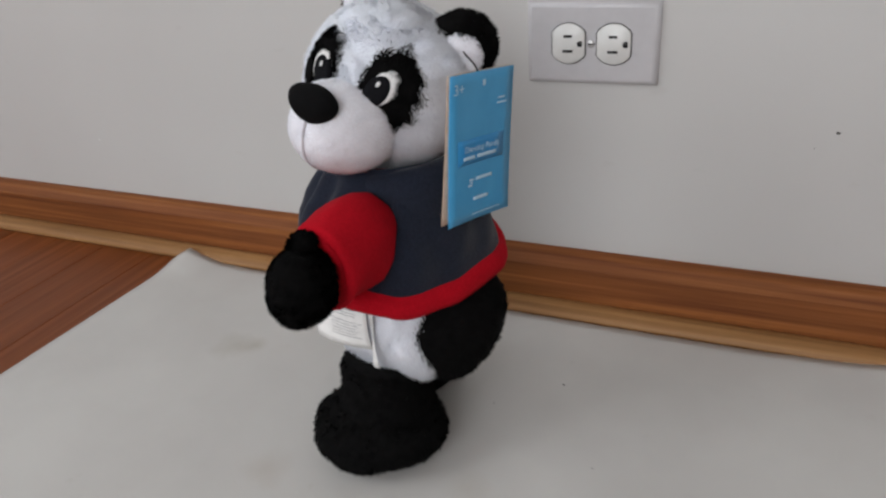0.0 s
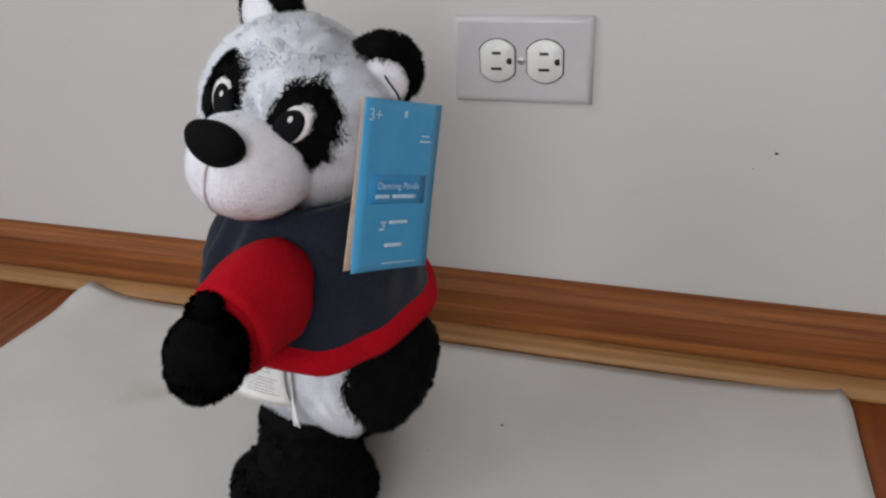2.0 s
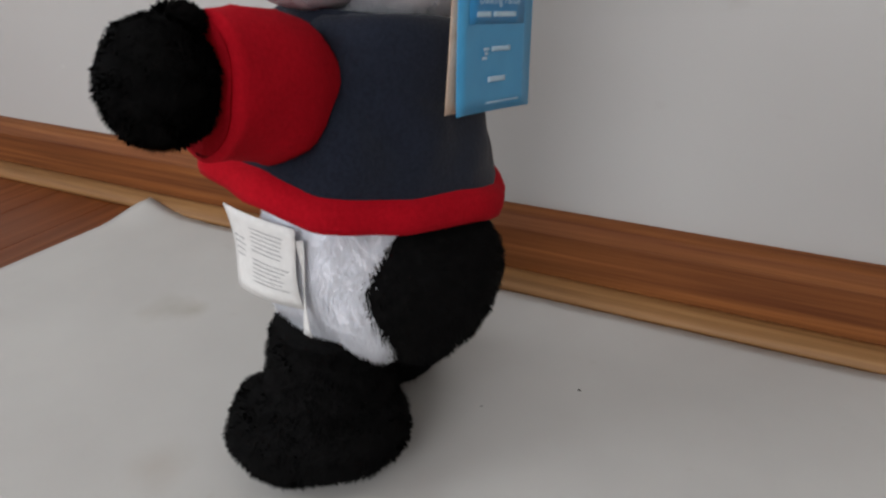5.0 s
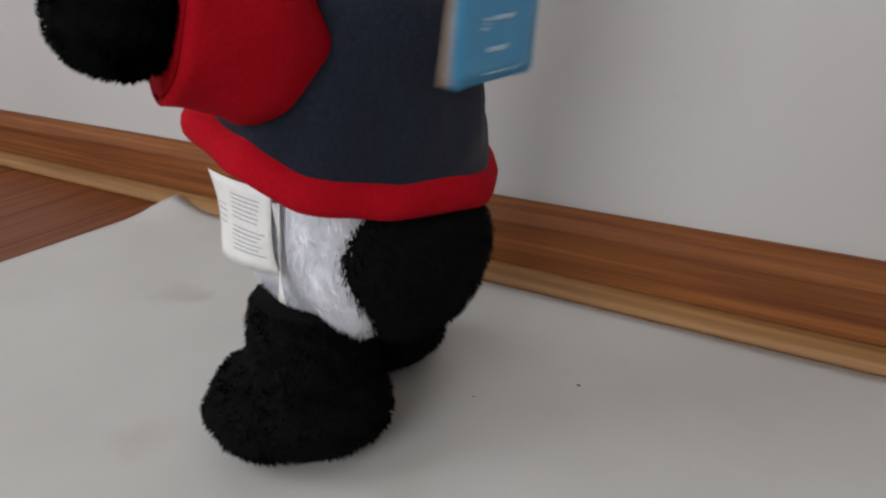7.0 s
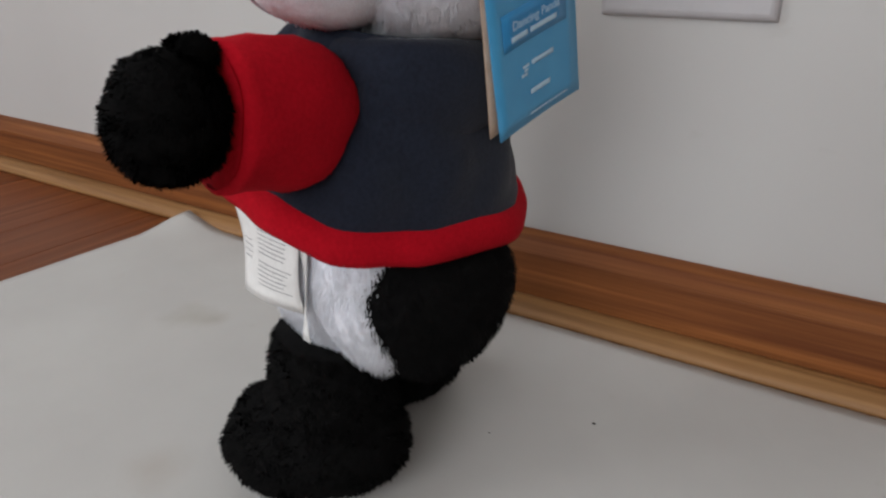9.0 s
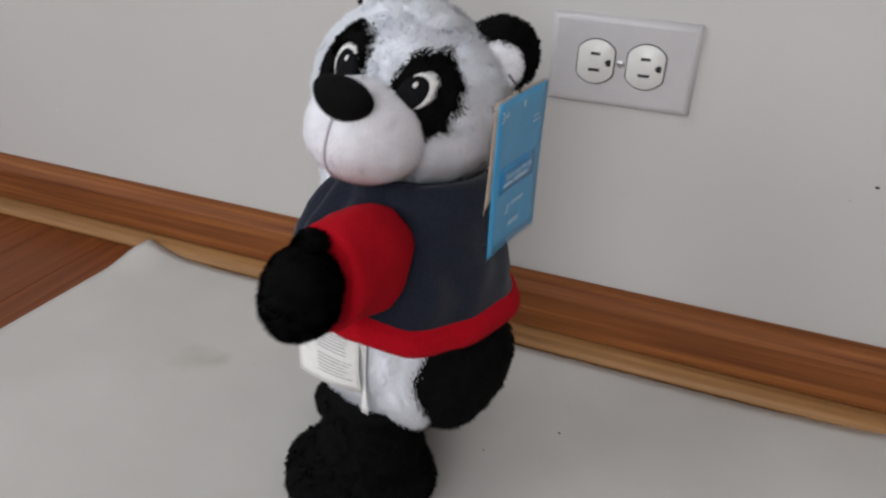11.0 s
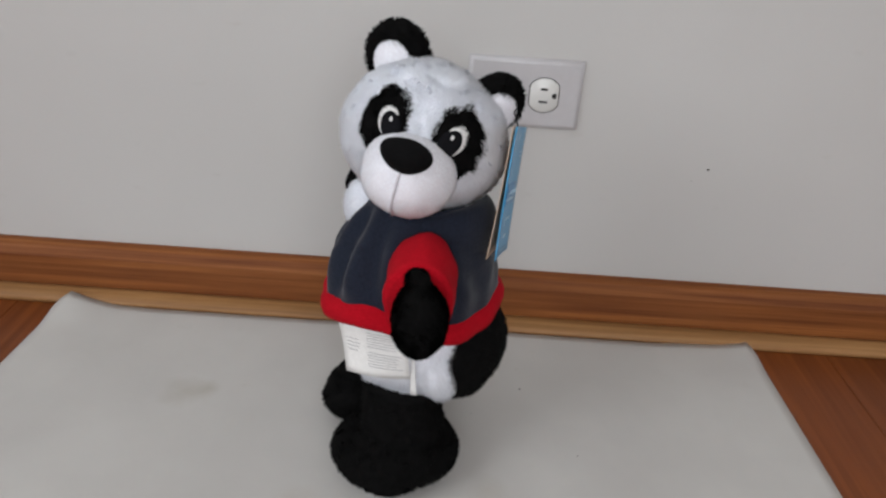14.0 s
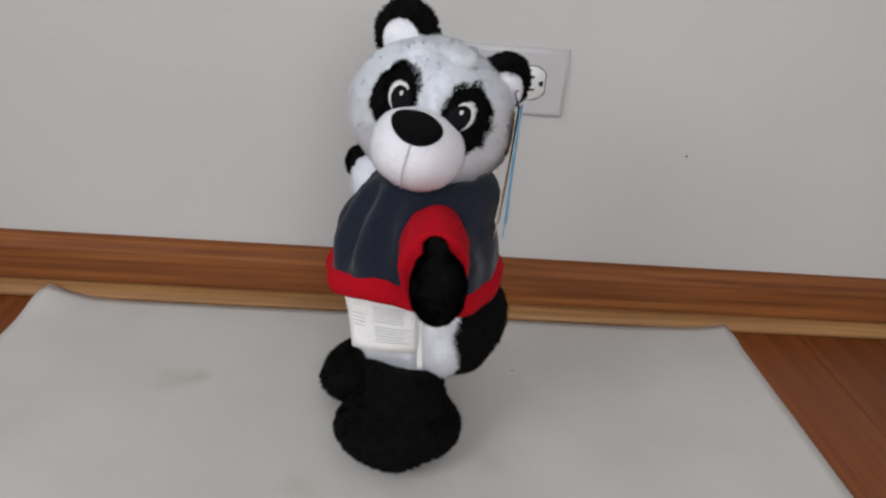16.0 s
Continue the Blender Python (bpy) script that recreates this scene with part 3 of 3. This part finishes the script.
def jacket():
    """Shell from neck to hem: rings with folds, the front hanging lower."""
    rows, cols = 40, 120
    prof = [(0.2360, 0.036), (0.2300, 0.0415), (0.220, 0.0475), (0.210, 0.0540), (0.196, 0.0585), (0.178, 0.0610), (0.160, 0.0630)]
    # how far the hem stands out, and how high it hangs, every 30 degrees round the body
    flare = (0.0000, 0.0120, 0.0180, 0.0100, 0.0050, 0.0050, 0.0070, 0.0085, 0.0070, 0.0030, 0.0000, -0.0020)
    lift = (-0.001, -0.003, 0.000, 0.004, 0.004, 0.002, 0.000, 0.004, 0.011, 0.006, -0.002, -0.003)

    def round_table(table, a):
        k = (a / radians(30)) % 12
        i = int(k) % 12
        f = k - int(k)
        f = f * f * (3 - 2 * f)
        return table[i] * (1 - f) + table[(i + 1) % 12] * f

    def at(v):
        k = v * (len(prof) - 1)
        i = min(int(k), len(prof) - 2)
        f = k - i
        return [prof[i][c] * (1 - f) + prof[i + 1][c] * f for c in (0, 1)]

    def ring(z, r, drop, j):
        a = 2 * math.pi * j / cols
        front = max(0, math.cos(a - radians(222)))
        fold = 0.0012 * math.sin(5 * a + 1.0) + 0.0008 * math.sin(11 * a) + 0.0240 * (1 - drop) * front ** 2 * math.sin(13 * a)
        rr = r + drop * (round_table(flare, a) + fold)
        return Vector((-0.0905 + rr * math.cos(a), -0.224 + rr * math.sin(a), z + drop * (round_table(lift, a) - 0.003)))

    co = []
    for i in range(rows):
        z, r = at(i / (rows - 1))
        d = (i / (rows - 1)) ** 1.5
        for j in range(cols):
            p = ring(z, r, d, j)
            a = 2 * math.pi * j / cols
            pull = noise.noise(Vector((2.6 * math.cos(a) + 14 * (z - 0.2), 2.6 * math.sin(a), 16 * z))) * 0.0042 * math.sin(math.pi * min(1, 1.25 * i / rows))
            crease = -0.0050 * math.exp(-((math.degrees(a) - 318 + 900 * (z - 0.19)) / 13) ** 2) * math.sin(math.pi * i / rows)
            p += (p - Vector((-0.088, -0.224, p.z))).normalized() * (1 - (i / (rows - 1)) ** 8) * (pull + crease + 0.0030 * noise.noise(Vector((p.x + 0.5 * p.z, p.y - 0.4 * p.z, p.z * 0.35)) * 52) + 0.0008 * noise.noise(p * 90))
            co.append(p)
    shirt = furry("jacket", (co, grid_faces(rows, cols)), M_NAVY, panda, 0, 0.0016, 0.0004, (0, 0, -0.3), 31, "navy blue fleece jacket")
    inner = [p + (Vector((-0.088, -0.224, p.z)) - p).normalized() * 0.002 for p in co]
    plain("lining", (inner, [f[::-1] for f in grid_faces(rows, cols)]), M_NAVY, shirt)
    # red hem band
    co, prof2 = [], [(0.1635, 0.0615), (0.1605, 0.0660), (0.1560, 0.0682), (0.1510, 0.0684), (0.1473, 0.0672), (0.1468, 0.0650), (0.152, 0.0625)]
    for z, r in prof2:
        for j in range(cols):
            p = ring(z, r, 1.0, j)
            co.append(p + Vector((0, 0, 0.0008 * noise.noise(p * 60))))
    furry("hem_band", (co, grid_faces(len(prof2), cols)), M_RED, shirt, 0, 0.0014, 0.0004, (0, 0, -0.2), 32, "red fleece hem band")
    # hood bunched behind the neck
    co, seg = [], 22
    n = 64
    for i in range(n):
        a = 2 * math.pi * i / n
        back = 0.5 + 0.5 * math.cos(a - radians(-22))
        cr = 0.036 + 0.007 * back ** 2
        c = Vector((-0.086 + cr * math.cos(a), -0.216 + cr * math.sin(a), 0.2260 - 0.010 * back ** 2))
        out = Vector((math.cos(a), math.sin(a), 0))
        ra, rb = 0.0066 + 0.0060 * back ** 2, 0.0085 + 0.013 * back ** 3
        for j in range(seg):
            t = 2 * math.pi * j / seg
            p = c + out * ra * math.cos(t) + Vector((0, 0, 1)) * (rb * math.sin(t) - (0.006 * back if math.sin(t) < 0 else 0))
            co.append(p + out * 0.0012 * noise.noise(p * 60))
    faces = [(i * seg + j, i * seg + (j + 1) % seg, ((i + 1) % n) * seg + (j + 1) % seg, ((i + 1) % n) * seg + j) for i in range(n) for j in range(seg)]
    furry("hood", (co, faces), M_NAVY, shirt, 0, 0.0016, 0.0004, (0, 0, -0.3), 33, "navy fleece hood folded behind the neck")
    return shirt


shirt = jacket()


def left_arm():
    a, b = SHOULDER + Vector((0, -0.004, -0.009)), Vector((-0.0885, -0.322, 0.199))
    pts = [a.lerp(b, t) + Vector((0, 0, 0.003 * math.sin(t * 3.1))) for t in (-0.1, 0.05, 0.2, 0.35, 0.5, 0.65, 0.8, 0.92, 1.0, 1.02, 0.97)]
    rad = [(0.014, 0.018), (0.0185, 0.0245), (0.0225, 0.0295), (0.0245, 0.0320), (0.0248, 0.0322), (0.0243, 0.0315), (0.0238, 0.0308), (0.0238, 0.0305), (0.0232, 0.030), (0.0205, 0.027), (0.017, 0.022)]
    co, fa = tube(pts, rad, 40)
    co = [p + Vector((noise.noise(p * 70), 0, noise.noise(p * 70 + Vector((9, 0, 0))))) * 0.0022 for p in co]
    sleeve = furry("sleeve", (co, fa), M_RED, panda, 0, 0.0015, 0.0004, (0, 0, -0.2), 41, "red fleece sleeve")
    furry("paw", blob((-0.0875, -0.342, 0.2005), (0.0170, 0.0215, 0.0238), lumps=0.003), M_FUR_B, sleeve, 11000, 0.0040, 0.0005, (0, -0.4, 0.0), 42, "black fluffy paw")
    furry("thumb", blob((-0.0890, -0.333, 0.2225), (0.0070, 0.0105, 0.0065), lumps=0.003, seg=28, rings=18), M_FUR_B, sleeve, 1500, 0.005, 0.0007, (0, 0, 0.4), 43, "black fluffy thumb")
    return sleeve


arm = left_arm()


def right_arm():
    pts = [Vector((-0.110, -0.200, 0.200)), Vector((-0.114, -0.190, 0.207)), Vector((-0.118, -0.182, 0.212)), Vector((-0.121, -0.178, 0.216))]
    sleeve = furry("sleeve", tube(pts, [0.016, 0.017, 0.016, 0.015], 28), M_RED, panda, 0, 0.0015, 0.0004, (0, 0, -0.2), 44, "red fleece sleeve")
    furry("paw", blob((-0.136, -0.172, 0.2225), (0.0150, 0.016, 0.0140), lumps=0.003), M_FUR_B, sleeve, 4000, 0.0040, 0.0005, (0, 0, 0.2), 45, "black fluffy paw")
    return sleeve


arm_right = right_arm()


# ---------- paper tag on the ear ----------
TAG = Vector((-0.0175, -0.2125, 0.290))        # middle of the card's top edge
TAG_W, TAG_H = 0.060, 0.096


def hang_tag():
    """A folded card; built with its face towards -Y, its top middle at the origin."""
    def sheet(y, bend, w=TAG_W, h=TAG_H):
        co = []
        for i in range(15):
            v = i / 14
            for j in range(9):
                u = j / 8 - 0.5
                co.append(Vector((u * w, y - bend * v * v + 0.001 * math.cos(u * 3), -v * h)))
        return co, grid_faces(15, 9, False)
    card = plain("hang_tag", sheet(0, 0.002), M_TAG, panda, "glossy light blue folded cardboard hang tag", thick=0.0006)
    plain("back_leaf", sheet(0.0022, -0.002), M_TAG_K, card, "brown inner leaf of the tag", thick=0.0005)

    def strip(x0, x1, v0, v1, mat, name, off=0.0009, label=""):
        co = []
        for i in range(5):
            v = v0 + (v1 - v0) * i / 4
            for j in range(7):
                u = x0 + (x1 - x0) * j / 6
                co.append(Vector((u * TAG_W, -0.002 * v * v + 0.001 * math.cos(u * 3) - off, -v * TAG_H)))
        return plain(name, (co, grid_faces(5, 7, False)), mat, card, label, thick=0.0001)

    strip(-0.36, 0.38, 0.43, 0.60, M_TAG_D, "print_panel", 0.0008, "darker blue printed panel")
    for a, b in ((-0.27, -0.08), (-0.05, 0.26)):
        strip(a, b, 0.545, 0.568, M_TAG_W, "print_bar", 0.0011)
    for a, b, v in ((-0.17, -0.09, 0.705), (-0.15, -0.11, 0.725), (-0.19, -0.12, 0.745)):
        strip(a, b, v, v + 0.013, M_TAG_W, "logo_mark", 0.0011)
    strip(-0.06, 0.20, 0.700, 0.722, M_TAG_W, "logo_mark", 0.0011)
    strip(-0.10, 0.14, 0.838, 0.862, M_TAG_W, "print_bar", 0.0011)
    strip(-0.12, 0.34, 0.955, 0.962, M_TAG_W, "print_bar", 0.0011)
    strip(0.26, 0.37, 0.190, 0.200, M_TAG_W, "print_bar", 0.0011)
    strip(0.25, 0.40, 0.222, 0.232, M_TAG_W, "print_bar", 0.0011)
    strip(0.01, 0.05, 0.055, 0.095, M_TAG_W, "logo_mark", 0.0011)
    title = bpy.data.curves.new("title_print", "FONT")
    title.body, title.size, title.extrude, title.align_x = "Dancing Panda", 0.0056, 0.00005, "CENTER"
    title.materials.append(M_TAG_W)
    t = new("title_print", title)
    t.parent = card
    t.matrix_basis = pose(0, -0.0006 - 0.0017, -0.51 * TAG_H, 90, 0, 0)
    txt = bpy.data.curves.new("age_mark", "FONT")
    txt.body, txt.size, txt.extrude, txt.align_x = "3+", 0.0095, 0.00005, "CENTER"
    t = new("age_mark", txt)
    txt.materials.append(M_TAG_W)
    t.parent = card
    t.matrix_basis = pose(-0.36 * TAG_W, -0.0004, -0.125 * TAG_H, 90, 0, 0)
    cord = [Vector((0, 0.001, -0.004)), Vector((-0.004, 0.004, 0.004)), Vector((-0.010, 0.006, 0.010)), Vector((-0.014, 0.004, 0.012))]
    plain("cord", tube(cord, [0.0006] * 4, 6), M_CORD, card, "thin black plastic cord")
    return card


tag = hang_tag()


# ---------- sewn-in care label ----------
def care_label():
    def sheet(corners, name, parent, label, bow, nu=10, nv=8):
        tl, tr, br, bl = [Vector(c) for c in corners]
        nrm = (tr - tl).cross(bl - tl).normalized()
        co = []
        for i in range(nv + 1):
            for j in range(nu + 1):
                u, v = j / nu, i / nv
                p = (tl * (1 - u) + tr * u) * (1 - v) + (bl * (1 - u) + br * u) * v
                co.append(p + nrm * bow * math.sin(math.pi * u) + nrm * 0.002 * math.sin(v * 4 + u * 2))
        return plain(name, (co, grid_faces(nv + 1, nu + 1, False)), M_LABEL, parent, label, thick=0.0003), (tl, tr, br, bl, nrm, bow)
    main, (tl, tr, br, bl, nrm, bow) = sheet([(-0.1475, -0.2610, 0.1480), (-0.0920, -0.2745, 0.1480), (-0.0890, -0.2750, 0.1060), (-0.1390, -0.2655, 0.1040)], "care_label", panda, "white satin care label sewn to the belly", -0.003)
    rng = random.Random(5)

    def bar(u0, u1, v, h=0.010):
        co = []
        for vv in (v, v + h):
            for k in range(7):
                u = u0 + (u1 - u0) * k / 6
                p = (tl * (1 - u) + tr * u) * (1 - vv) + (bl * (1 - u) + br * u) * vv
                co.append(p + nrm * (bow * math.sin(math.pi * u) + 0.002 * math.sin(vv * 4 + u * 2)))
        out = -1 if nrm.y > 0 else 1
        co = [p + nrm * out * 0.0006 for p in co]
        plain("print_line", (co, grid_faces(2, 7, False)), M_INK, main)
    for i in range(13):
        if i != 6:
            bar(0.40, 0.93 - 0.12 * rng.random(), 0.16 + i * 0.052)
    for i in range(4):
        bar(0.08, 0.30 - 0.08 * rng.random(), 0.34 + i * 0.07)
    sheet([(-0.0915, -0.2735, 0.142), (-0.0880, -0.2740, 0.142), (-0.0830, -0.2785, 0.093), (-0.0880, -0.2775, 0.094)], "label_flap", panda, "narrow white folded end of the care label", 0.001, 4, 10)


care_label()


# ---------- floor boards ----------
floor = structure(part("floor", box((X0 - 0.12, Y0 - 0.12, -0.12), (X1 + 0.12, 0.0, -0.012)), M_SLOT, smooth=False), "reddish-brown oak strip floor laid towards the wall", "floor")


def floor_boards():
    w = 0.082
    rng = random.Random(3)
    lengths = (0.9, 1.2, 0.7)
    meshes = {}
    for L in lengths:
        bm = box((0.0002, 0.0004, -0.012), (w - 0.0002, L - 0.001, 0.0), 0.0005, 1)
        mesh = bpy.data.meshes.new("floor_board")
        bm.to_mesh(mesh)
        bm.free()
        mesh.materials.append(M_FLOOR)
        meshes[L] = mesh
    x = -0.62 - w * math.floor((-0.62 - X0) / w)
    while x < X1:
        y = -0.012
        while y > Y0 + 0.005:
            L = rng.choice(lengths)
            ob = new("floor_board", meshes[L])
            ob.parent = floor
            run = min(L, y - Y0)      # the last board of a row is cut at the wall
            ob.location = (x, y - run, -0.0006 * rng.random())
            ob.scale = (1.0, run / L, 1.0)
            y -= run
        x += w


floor_boards()


# ---------- movement ----------
def turned(v):
    """A rotation from a turn vector in degrees."""
    w = Vector(v)
    return Matrix.Rotation(radians(w.length), 4, w.normalized()) if w.length > 1e-6 else Matrix.Identity(4)


def about(pivot, m):
    return Matrix.Translation(pivot) @ m @ Matrix.Translation(-pivot)


def motions():
    # at each time: upper body's turn and shift, the arm's turn
    keys = {
        0: ((2, 0, -1), (0.0024, 0.002, 0.0011), (1, 0, -1)),
        0.5: ((2.0, 0.0, -1.0), (0.0024, 0.002, 0.0011), (1.0, 0.0, -1.0)),
        1: ((2.0, 0.0, -1.0), (0.0024, 0.002, 0.0011), (1.0, 0.0, -1.0)),
        1.5: ((-10, 0, -10), (0.0013, -0.0003, -0.004), (-3, 0, 11)),
        2: ((3, 1, -1), (0.0015, 0.0021, 0.0028), (2, 0, 0)),
        2.5: ((-5, -2, -1), (0.0026, 0.0023, 0.0021), (0, 0, 1)),
        3: ((-13, -3, -7), (0.0017, 0.0007, -0.0003), (0, 0, 6)),
        3.5: ((-1, -1, -2), (0.0016, 0.0033, 0.0028), (-1, 0, 2)),
        4: ((-13, 0, -5), (0.0039, 0.0012, 0.0010), (-1, 0, 4)),
        4.5: ((-9, 2, -6), (-0.0015, -0.0037, 0.0061), (-5, 0, 1)),
        7: ((-5, 11, -2), (0.0003, -0.0059, 0.0067), (-11, -2, -15)),
        7.5: ((3, 3, 2), (0.0042, -0.0006, 0.0062), (2, 6, -14)),
        8: ((5, 6, -2), (0.0042, 0.0001, 0.0057), (-1, 0, -3)),
        8.5: ((-1, 9, -8), (0.0008, -0.0062, 0.0079), (-13, 2, 4)),
        9: ((-1, 7, -3), (0.0022, -0.002, 0.0038), (-7, 0, 0)),
        9.5: ((-2.0, 3.5, -1.5), (0.0032, -0.0008, 0.0018), (-5.0, 0.5, -4.5)),
        10: ((-3, 0, 0), (0.0041, 0.0004, -0.0003), (-2, 1, -7)),
        12.5: ((-13, -2, 2), (0.0014, 0.0009, -0.0011), (-3, 0, 4)),
        13: ((-14, -2, 4), (0.0011, 0.0002, -0.0022), (1, 0, 2)),
        13.5: ((0, 0, -1), (-0.0008, 0.0003, -0.0003), (0, 0, 2)),
        14: ((-2, 0, 0), (0.0001, 0.0001, 0.0008), (2, -1, 3)),
        14.5: ((-1, 0, 1), (0.0005, 0.0001, 0.0007), (0, 0, 3)),
        15: ((-1.0, 0.0, 1.0), (0.0003, 0.0001, 0.001), (1.0, -0.5, 2.5)),
        15.5: ((-1.0, 0.0, 1.0), (0.0003, 0.0001, 0.001), (1.0, -0.5, 2.5)),
        16: ((-1, 0, 1), (0.0002, 0.0001, 0.0014), (2, -1, 2)),
    }
    # the head where it turns on its own: turn and shift
    nods = {
        0: ((0.4, 0.8, 0.6), (-0.0002, 0.0004, 0.0013)),
        0.5: ((0.4, 0.8, 0.5), (0.0003, 0.0006, 0.0012)),
        1: ((0.3, 0.9, 0.4), (0.001, 0.0012, 0.0012)),
        1.5: ((-8.5, -1.5, 9.0), (0.002, -0.0002, 0.003)),
        2: ((1.9, 2, 3.1), (-0.0013, -0.0001, 0.0027)),
        2.5: ((-5.9, 1.4, 3.3), (-0.0052, -0.0002, 0.0048)),
        3: ((-14.8, -2.4, 7.3), (-0.0026, -0.0032, 0.005)),
        3.5: ((-7.5, -1.6, 7.5), (-0.0009, 0.0003, -0.0043)),
        4: ((-13, 0, -5), (0.0039, 0.0012, 0.0065)),
        10: ((-2.5, 0, 6.2), (0.0003, 0.0001, 0.0003)),
        12.5: ((-14.3, -1.3, 3.9), (-0.0014, -0.0002, 0.0035)),
        13: ((-14.3, -1.2, 6.1), (-0.0005, -0.0007, 0.0007)),
        13.5: ((-2.2, -0.9, 2.9), (0.0019, 0.0002, -0.0017)),
        14: ((-1.4, -0.1, 3.3), (0.0004, 0.0002, 0.0023)),
        14.5: ((-1, -0.1, 2.2), (0.0008, 0.0002, 0.002)),
        15: ((-0.8, -0.1, 1.2), (0.001, 0.0002, 0.0016)),
        15.5: ((-0.7, -0.1, 0.6), (0.0012, 0.0002, 0.0014)),
        16: ((-0.6, -0.1, 0.1), (0.0014, 0.0002, 0.0013)),
    }
    # the tag: middle of its top edge and its turn
    swings = {
        0: (-0.0169, -0.2230, 0.2930, 1.7, 5.7, 70.1),
        0.5: (-0.0180, -0.2200, 0.2920, 1.4, 5.8, 69.2),
        1: (-0.0182, -0.2200, 0.2902, 0.6, 6.5, 67.3),
        1.5: (-0.0199, -0.2022, 0.2925, -6.0, 15.3, 68.4),
        2: (-0.0184, -0.2193, 0.2906, -3.7, 18.5, 64.4),
        2.5: (-0.0202, -0.1978, 0.2960, 0.2, -6.4, 84.7),
        3: (-0.0240, -0.1835, 0.2937, 4.0, -18.1, 84.1),
        3.5: (-0.0189, -0.2152, 0.2946, -1.8, 15.7, 67.4),
        4: (-0.0147, -0.1843, 0.2915, -1.9, 20.2, 80.1),
        4.5: (-0.0160, -0.2018, 0.2943, -0.8, 7.0, 81.0),
        7: (0.0049, -0.2123, 0.2900, 8.9, -0.3, 83.0),
        7.5: (-0.0112, -0.2197, 0.2880, -0.4, 28.2, 62.8),
        8: (-0.0046, -0.2360, 0.2911, -3.4, 13.0, 67.2),
        8.5: (0.0070, -0.2279, 0.2953, 10.3, -20.4, 90.1),
        9: (-0.0051, -0.2205, 0.2900, 6.1, -16.3, 78.1),
        9.5: (-0.0100, -0.2140, 0.2902, 0.7, 2.0, 80.3),
        10: (-0.0208, -0.2103, 0.2868, -0.2, 3.0, 75.8),
        12.5: (-0.0240, -0.1760, 0.2960, 10.0, -15.0, 90.0),
        13: (-0.0226, -0.1778, 0.2887, -9.3, 15.4, 65.8),
        13.5: (-0.0193, -0.2208, 0.2926, 0.3, 23.9, 67.4),
        14: (-0.0195, -0.2136, 0.2929, 1.9, 16.9, 77.0),
        14.5: (-0.0210, -0.2150, 0.2905, 1.5, 11.0, 80.0),
        15: (-0.0215, -0.2152, 0.2900, 1.5, 10.5, 79.0),
        15.5: (-0.0218, -0.2154, 0.2899, 1.5, 10.0, 79.0),
        16: (-0.0220, -0.2155, 0.2898, 1.5, 9.7, 79.0),
    }
    # beats between them, each repeating an earlier stance: time, stance of body and arm, stance of the tag
    beats = [(1.35, 0, 0), (1.7, 2.5, 2.5), (1.9, 2, 2), (2.3, 1.5, 2.5), (2.7, 2, 2), (3.1, 3, 3), (3.3, 3.5, 2), (3.7, 4, 3), (4.3, 4.5, 4.5), (5.3, 4.5, 4.5), (5.6, 7, 8.5), (5.95, 8, 8),
             (6.3, 7, 8.5), (6.65, 8, 8), (6.8, 8, 7.5), (7.1, 7, 8.5), (7.4, 8, 7.5), (7.7, 7, 8.5), (7.85, 7, 8.5), (8.2, 8, 8), (8.4, 7, 8.5), (8.7, 9, 8), (9.3, 9, 10), (9.6, 9, 10), (10.9, 10, 10),
             (11.2, 13, 12.5), (11.55, 14, 13), (11.9, 13, 12.5), (12.25, 14, 13), (12.7, 14, 12.5), (12.85, 14, 13), (13.1, 13, 12.5), (13.3, 13.5, 12.5), (13.7, 14, 14)]
    rows = [(t, t, t) for t in keys] + beats
    lean = {t: Matrix.Translation(k[1]) @ about(HIP, turned(k[0])) for t, k in keys.items()}
    nod = {t: Matrix.Translation(nods[t][1]) @ about(HIP, turned(nods[t][0])) if t in nods else lean[t] for t in keys}
    up, heads, arms, cards = [], [], [], []
    for t, a, c in sorted(rows):
        up.append((t, lean[a]))
        heads.append((t, nod[a]))
        arms.append((t, lean[a] @ about(SHOULDER, turned(keys[a][2]))))
        x, y, z, rx, ry, rz = swings[c]
        hang = Vector((x, y, z)) - nod[c] @ TAG
        cards.append((t, Matrix.Translation(nod[a] @ TAG + hang) @ pose(0, 0, 0, rx, ry, rz)))
    walk(skull, heads)
    for ob in (shirt, arm_right):
        walk(ob, up)
    walk(arm, arms)
    walk(tag, cards)


motions()
